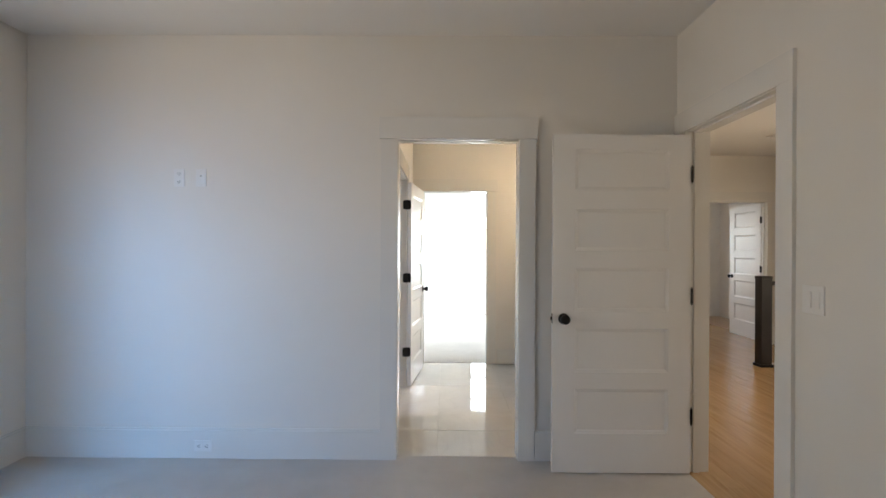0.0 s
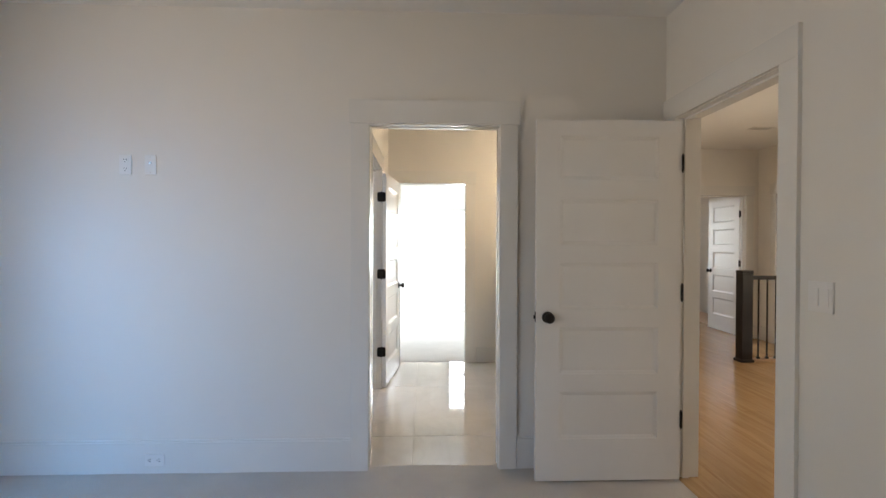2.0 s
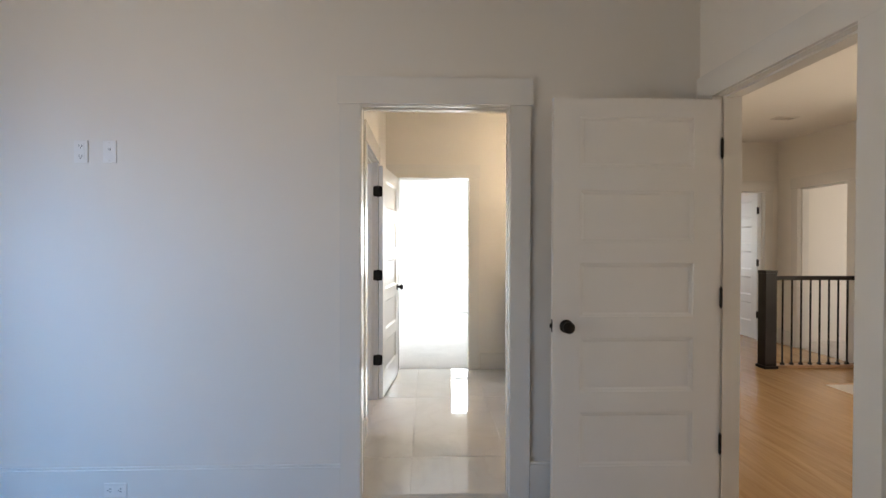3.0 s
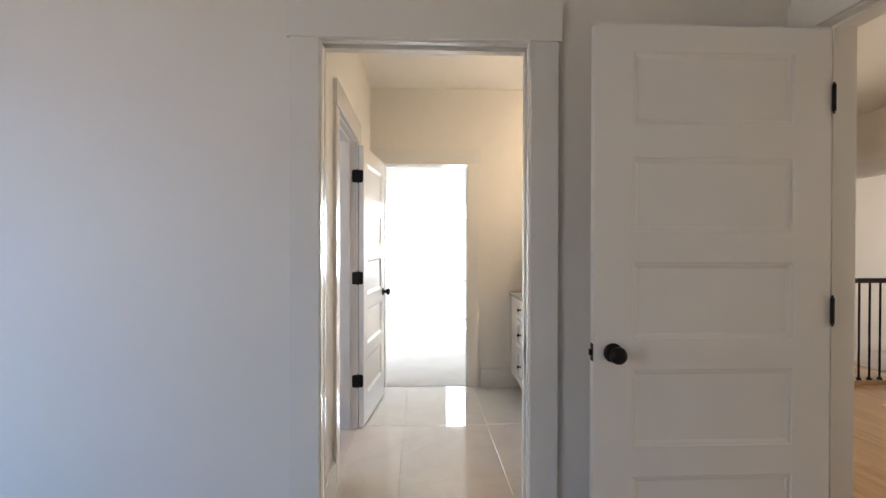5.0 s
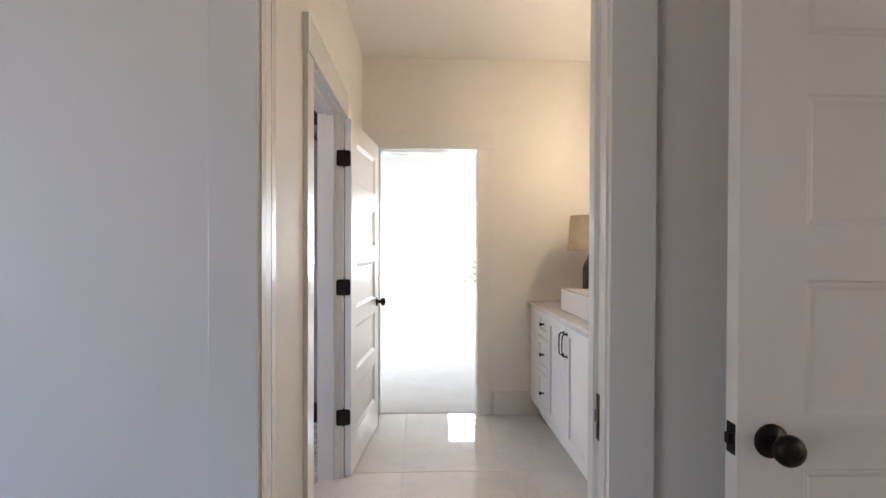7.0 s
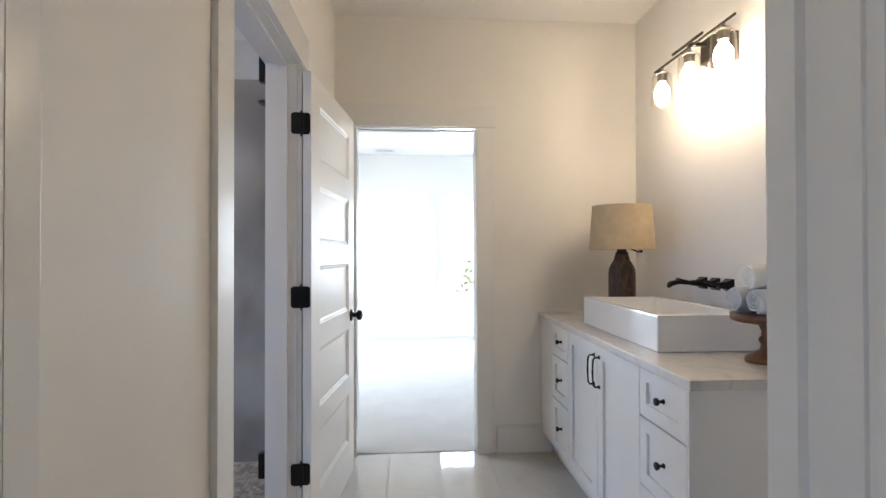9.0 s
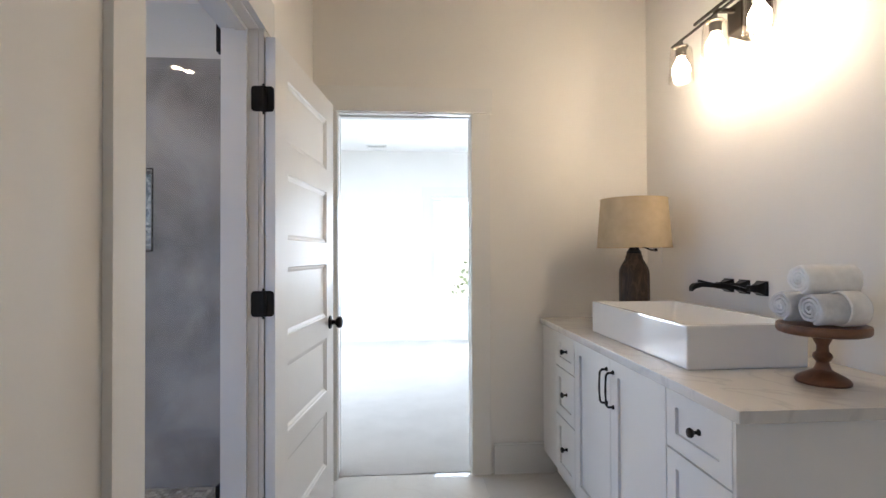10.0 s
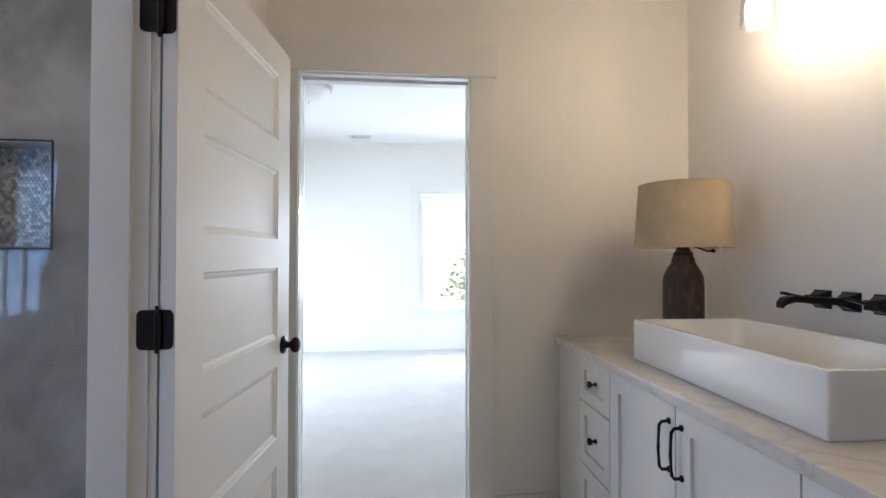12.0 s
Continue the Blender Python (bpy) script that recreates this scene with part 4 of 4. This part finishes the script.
def overhead_shower():
    th = thing("overhead_shower", "black overhead shower on a short arm from the partition", "shower", pose(PX0, 5.44, 2.03))
    part("flange", lathe([(0.028, 0.0), (0.028, 0.004), (0.014, 0.012)], 20, m=pose(0, 0, 0, 0, -90, 0)), M_BLACK, th, smooth=True)
    part("arm", sweep([(0.0, 0, 0), (-0.03, 0, 0.004), (-0.070, 0, -0.006), (-0.086, 0, -0.026)], 0.008, 10), M_BLACK, th, smooth=True)
    part("head", lathe([(0.010, 0.0), (0.016, -0.010), (0.050, -0.024), (0.055, -0.029), (0.054, -0.036), (0.048, -0.038)][::-1], 28, m=pose(-0.090, 0, -0.026, 0, 14, 0)), M_BLACK, th, smooth=True)


overhead_shower()


# ---------------------------------------------------------------- far room
def flush_light():
    th = thing("ceiling_light", "white bowl ceiling light with a grey metal rim", "ceiling light", pose(0.045, 8.3, CH))
    part("rim", lathe([(0.06, 0.0), (0.185, -0.004), (0.195, -0.014), (0.195, -0.030), (0.180, -0.036)][::-1], 48), M_STEEL, th, "grey metal rim", smooth=True)
    part("bowl", lathe([(0.178, -0.034), (0.170, -0.060), (0.145, -0.092), (0.105, -0.118), (0.055, -0.133), (0.006, -0.138)][::-1], 48), M_PLATE, th, "white glass bowl", smooth=True)
    part("finial", lathe([(0.010, -0.136), (0.011, -0.144), (0.006, -0.152), (0.001, -0.154)][::-1], 16), M_STEEL, th, smooth=True)


flush_light()


# ---------------------------------------------------------------- hall
def newel_post():
    th = thing("newel_post", "dark espresso square newel post in the hall", "newel post", pose(4.39, 6.06, 0))
    part("shaft", boxes((-0.062, 0.062, -0.062, 0.062, 0.03, 1.03), bevel=0.003), M_ESPRESSO, th)
    part("plinth", boxes((-0.076, 0.076, -0.076, 0.076, 0.0, 0.032), bevel=0.004), M_ESPRESSO, th)
    part("cap", boxes((-0.066, 0.066, -0.066, 0.066, 1.03, 1.062), bevel=0.006), M_ESPRESSO, th)


newel_post()


def balustrade():
    th = thing("balustrade", "black iron balusters under a dark wooden handrail", "balustrade")
    y = 6.06
    part("handrail", boxes((4.455, HX - 0.001, y - 0.03, y + 0.03, 0.955, 1.0), bevel=0.008), M_ESPRESSO, th)
    part("bottom_curb", boxes((4.47, HX - 0.018, y - 0.05, y + 0.05, 0.0, 0.032), bevel=0.004), M_CURB, th, "pale oak curb")
    x = 4.56
    while x < HX - 0.05:
        b = part("baluster", boxes((x - 0.0065, x + 0.0065, y - 0.0065, y + 0.0065, 0.03, 0.956)), M_BLACK, th)
        bm = bmesh.new()
        box(bm, x - 0.016, x + 0.016, y - 0.016, y + 0.016, 0.032, 0.042)
        vs = [bm.verts.new((x + sx * r, y + sy * r, z)) for r, z in ((0.016, 0.042), (0.0068, 0.062)) for sx, sy in ((-1, -1), (1, -1), (1, 1), (-1, 1))]
        for k in range(4):
            bm.faces.new((vs[k], vs[(k + 1) % 4], vs[4 + (k + 1) % 4], vs[4 + k]))
        part("shoe", bm, M_BLACK, b, "black iron base shoe")
        x += 0.104


balustrade()

st = thing("staircase", "oak steps going down from the hall", "staircase", kind="structure")
for i in range(11):
    y1 = 5.42 - 0.27 * i
    part("tread", boxes((4.522, HX - 0.002, y1 - 0.29, y1, -0.21 - 0.18 * i, -0.18 - 0.18 * i), bevel=0.004), M_CURB, st)
    part("riser", boxes((4.522, HX - 0.002, y1 - 0.02, y1 - 0.005, -0.38 - 0.18 * i, -0.212 - 0.18 * i)), M_TRIM, st)


# ---------------------------------------------------------------- outside
solid("ground", boxes((-600, 600, -600, 600, GZ - 0.5, GZ)), M_GRASS, "pale sandy soil reaching to the horizon", "ground", "structure")


def tree(x, y, h, seed):
    rnd = random.Random(seed)
    th = thing("tree", "leafy green tree on the lawn", "tree", pose(x, y, GZ))
    bm = sweep([(0, 0, 0), (0.05, 0.02, h * 0.3), (0.0, 0.08, h * 0.6), (0.05, 0.0, h * 0.85)], 0.16, 10)
    for vv in bm.verts:
        k = 1 - 0.75 * max(0, vv.co.z) / h
        vv.co.x, vv.co.y = vv.co.x * k, vv.co.y * k
    tips = []
    for i in range(11):
        a, z0 = i * 2.4, h * (0.35 + 0.045 * i)
        L = h * (0.30 - 0.012 * i)
        tip = Vector((math.cos(a) * L, math.sin(a) * L, z0 + L * 0.6))
        sweep([(0, 0, z0), tuple(tip * 0.5 + Vector((0, 0, z0 * 0.52))), tuple(tip)], 0.035, 6, bm=bm)
        tips.append(tip)
    part("trunk", bm, M_BARK, th)
    verts, faces = [], []
    for tip in tips + [Vector((0, 0, h * 0.95)), Vector((0, 0, h * 0.8))]:
        for _ in range(130):
            p = tip + Vector((rnd.gauss(0, h * 0.09), rnd.gauss(0, h * 0.09), rnd.gauss(0, h * 0.07)))
            q = Euler((rnd.random() * 6, rnd.random() * 6, rnd.random() * 6)).to_matrix()
            s, n0 = 0.10 + rnd.random() * 0.06, len(verts)
            verts += [p + q @ Vector(c) for c in ((-s * 0.5, 0, 0), (0, -s, 0.02), (s * 0.5, 0, 0), (0, s, 0.02))]
            faces.append((n0, n0 + 1, n0 + 2, n0 + 3))
    me = bpy.data.meshes.new("crown")
    me.from_pydata([tuple(v) for v in verts], [], faces)
    me.materials.append(M_LEAF)
    c = new("crown", me)
    c.parent = th


tree(4.9, 22.5, 4.6, 3)
tree(-9.5, 6.0, 7.0, 5)


# ---------------------------------------------------------------- laid pieces: tiles, planks, mosaics
def piece(name, mesh, x, y, z, parent, rz=0):
    ob = new(name, mesh)
    ob.parent = parent
    ob.matrix_local = pose(x, y, z, 0, 0, rz)
    return ob


def chamfered(name, w, d, h, mat, c=0.0012):
    """A flat slab, top at z = 0, centred, with a small chamfer on its top edges."""
    bm = bmesh.new()
    a, b = w / 2, d / 2
    rings = [[bm.verts.new((sx * (a - i), sy * (b - i), z)) for sx, sy in ((-1, -1), (1, -1), (1, 1), (-1, 1))] for i, z in ((0, -h), (0, -c), (c, 0))]
    for p, q in zip(rings, rings[1:]):
        for k in range(4):
            bm.faces.new((p[k], p[(k + 1) % 4], q[(k + 1) % 4], q[k]))
    bm.faces.new(rings[-1])
    return mesh_of(name, bm, mat)


def tiled_floor():
    fl = solid("floor_bathroom", boxes((PX1, XB, YW + 0.047, YF + 0.028, -0.011, -0.0025), (PX0, PX1, 4.275, 5.105, -0.011, -0.0025)), M_GROUT, "polished pale stone-look floor tiles with thin joints", "floor", "structure")
    made = {}
    g = 0.0015
    xs = [PX1, 0.59, 1.19, 1.79, XB]
    ys = [YW + 0.047, 3.95, 5.15, YF + 0.028]
    for i in range(4):
        for j in range(3):
            w, d = round(xs[i + 1] - xs[i] - 2 * g, 4), round(ys[j + 1] - ys[j] - 2 * g, 4)
            key = (w, d)
            if key not in made:
                made[key] = chamfered("tile", w, d, 0.0095, M_FLOORTILE, 0.0008)
            piece("tile", made[key], (xs[i] + xs[i + 1]) / 2, (ys[j] + ys[j + 1]) / 2, 0.0, fl)
    piece("tile", chamfered("tile", 0.109, 0.786, 0.0095, M_FLOORTILE, 0.0008), 0.191, 4.690, 0.0, fl)


tiled_floor()

NX0, NX1, NZ0, NZ1 = -0.895, -0.597, 1.272, 1.706     # niche in the tiled wall
TF = YF - 0.03                                        # face of the tile


def tiled_shower_wall():
    bk = solid("shower_backing", boxes((XL, NX0, TF + 0.011, YF, 0.0, 2.31), (NX1, PX0, TF + 0.011, YF, 0.0, 2.31), (NX0, NX1, TF + 0.011, YF, 0.0, NZ0), (NX0, NX1, TF + 0.011, YF, NZ1, 2.31)), M_GROUT_D, "grey stone-look large tiles on the shower wall", "tiled wall", "structure")
    g = 0.0002
    rows = [(0.0, NZ0, (XL, -1.45, -0.12, PX0)), (NZ0, NZ1, (XL, -1.45, NX0)), (NZ0, NZ1, (NX1, -0.12, PX0)), (NZ1, 2.312, (XL, -1.45, -0.12, PX0))]
    for z0, z1, xs in rows:
        for x0, x1 in zip(xs, xs[1:]):
            ob = new("tile", chamfered("tile", x1 - x0 - 2 * g, z1 - z0 - 2 * g, 0.0105, M_SHOWERTILE, 0.0002))
            ob.parent = bk
            ob.matrix_local = pose((x0 + x1) / 2, TF, (z0 + z1) / 2, 90, 0, 0)
    n = thing("shower_niche", "recessed shower niche lined with small hexagon mosaic", "niche", kind="structure")
    d = 0.125
    part("lining", boxes((NX0, NX0 + 0.006, TF + 0.001, TF + d, NZ0, NZ1), (NX1 - 0.006, NX1, TF + 0.001, TF + d, NZ0, NZ1), (NX0 + 0.006, NX1 - 0.006, TF + 0.001, TF + d, NZ0, NZ0 + 0.006), (NX0 + 0.006, NX1 - 0.006, TF + 0.001, TF + d, NZ1 - 0.006, NZ1), (NX0, NX1, TF + d, TF + d + 0.006, NZ0, NZ1)), M_SHOWERTILE, n)
    t = 0.008
    part("edge_trim", boxes((NX0 - t, NX0, TF - 0.003, TF + 0.001, NZ0 - t, NZ1 + t), (NX1, NX1 + t, TF - 0.003, TF + 0.001, NZ0 - t, NZ1 + t), (NX0, NX1, TF - 0.003, TF + 0.001, NZ0 - t, NZ0), (NX0, NX1, TF - 0.003, TF + 0.001, NZ1, NZ1 + t)), M_BLACK, n, "dark metal edge trim")
    verts, faces = [], []
    r = 0.0100
    dx, dz = r * math.sqrt(3), r * 1.5
    j, z = 0, NZ0 + 0.006 + r
    while z < NZ1 - 0.006 - r * 0.5:
        x = NX0 + 0.006 + dx / 2 + (dx / 2 if j % 2 else 0)
        while x < NX1 - 0.006 - dx * 0.4:
            n0 = len(verts)
            for rr, yy in ((r * 0.93, TF + d), (r * 0.90, TF + d - 0.004)):
                verts += [(x + rr * math.sin(k * math.pi / 3), yy, z + rr * math.cos(k * math.pi / 3)) for k in range(6)]
            faces += [(n0 + k, n0 + (k + 1) % 6, n0 + 6 + (k + 1) % 6, n0 + 6 + k) for k in range(6)] + [tuple(n0 + 6 + k for k in range(6))]
            x += dx
        z += dz
        j += 1
    me = bpy.data.meshes.new("hexagon_mosaic")
    me.from_pydata(verts, [], faces)
    me.materials.append(M_HEX)
    hx = new("hexagon_mosaic", me)
    hx.parent = n
    tagged(hx, "blue-grey glossy hexagon mosaic", kind="stuff")


tiled_shower_wall()


def shower_floor():
    fl = solid("floor_shower", boxes((XL, PX0, YW + TB, TF + 0.011, -0.011, -0.003)), M_GROUT, "small beige stone mosaic on the shower floor", "floor", "structure")
    rnd = random.Random(4)
    verts, faces = [], []
    s = 0.026
    for i in range(int((PX0 + 1.2) / s)):
        for j in range(int((TF - 4.1) / s)):
            x, y = -1.2 + (i + 0.5) * s, 4.1 + (j + 0.5) * s
            n0, k = len(verts), s * (0.42 + 0.05 * rnd.random())
            tz = 0.002 + 0.002 * rnd.random()
            verts += [(x + sx * k, y + sy * k, -0.003) for sx, sy in ((-1, -1), (1, -1), (1, 1), (-1, 1))]
            verts += [(x + sx * k * 0.86, y + sy * k * 0.86, tz) for sx, sy in ((-1, -1), (1, -1), (1, 1), (-1, 1))]
            faces += [(n0 + q, n0 + (q + 1) % 4, n0 + 4 + (q + 1) % 4, n0 + 4 + q) for q in range(4)] + [(n0 + 4, n0 + 5, n0 + 6, n0 + 7)]
    me = bpy.data.meshes.new("floor_mosaic")
    me.from_pydata(verts, [], faces)
    me.materials.append(M_MOSAIC)
    ob = new("floor_mosaic", me)
    ob.parent = fl
    tagged(ob, "beige and brown stone mosaic", kind="stuff")


shower_floor()


def plank_floor():
    fl = solid("floor_hall", boxes((XR + 0.003, 4.5, YB, HY + 0.038, -0.0115, -0.004), (4.5, HX + 0.028, 5.45, HY + 0.038, -0.0115, -0.004), (XR + TW, 6.3, HY + 0.038, YE, -0.0115, -0.004)), M_CURB, "honey oak plank floor in the hall", "wooden floor", "structure")
    rnd = random.Random(11)
    made = {}
    w = 0.127
    x = XR + 0.004
    while x < HX:
        xe = min(x + w, HX + 0.026)
        if x < 4.5 < xe:
            xe = 4.5
        y0 = YB if x < 4.5 else 5.452
        y = y0
        first = rnd.choice((0.4, 0.7, 1.0, 1.3))
        while y < YE - 0.01:
            L = first if y == y0 else rnd.choice((1.0, 1.3, 1.6))
            L = min(L, YE - 0.001 - y)
            if L > 0.02:
                key = (round(xe - x, 3), round(L, 3))
                if key not in made:
                    made[key] = chamfered("plank", xe - x - 0.0007, L - 0.0007, 0.0075, M_OAK, 0.0006)
                piece("plank", made[key], (x + xe) / 2, y + L / 2, 0.0, fl)
            y += L
        x = xe


plank_floor()
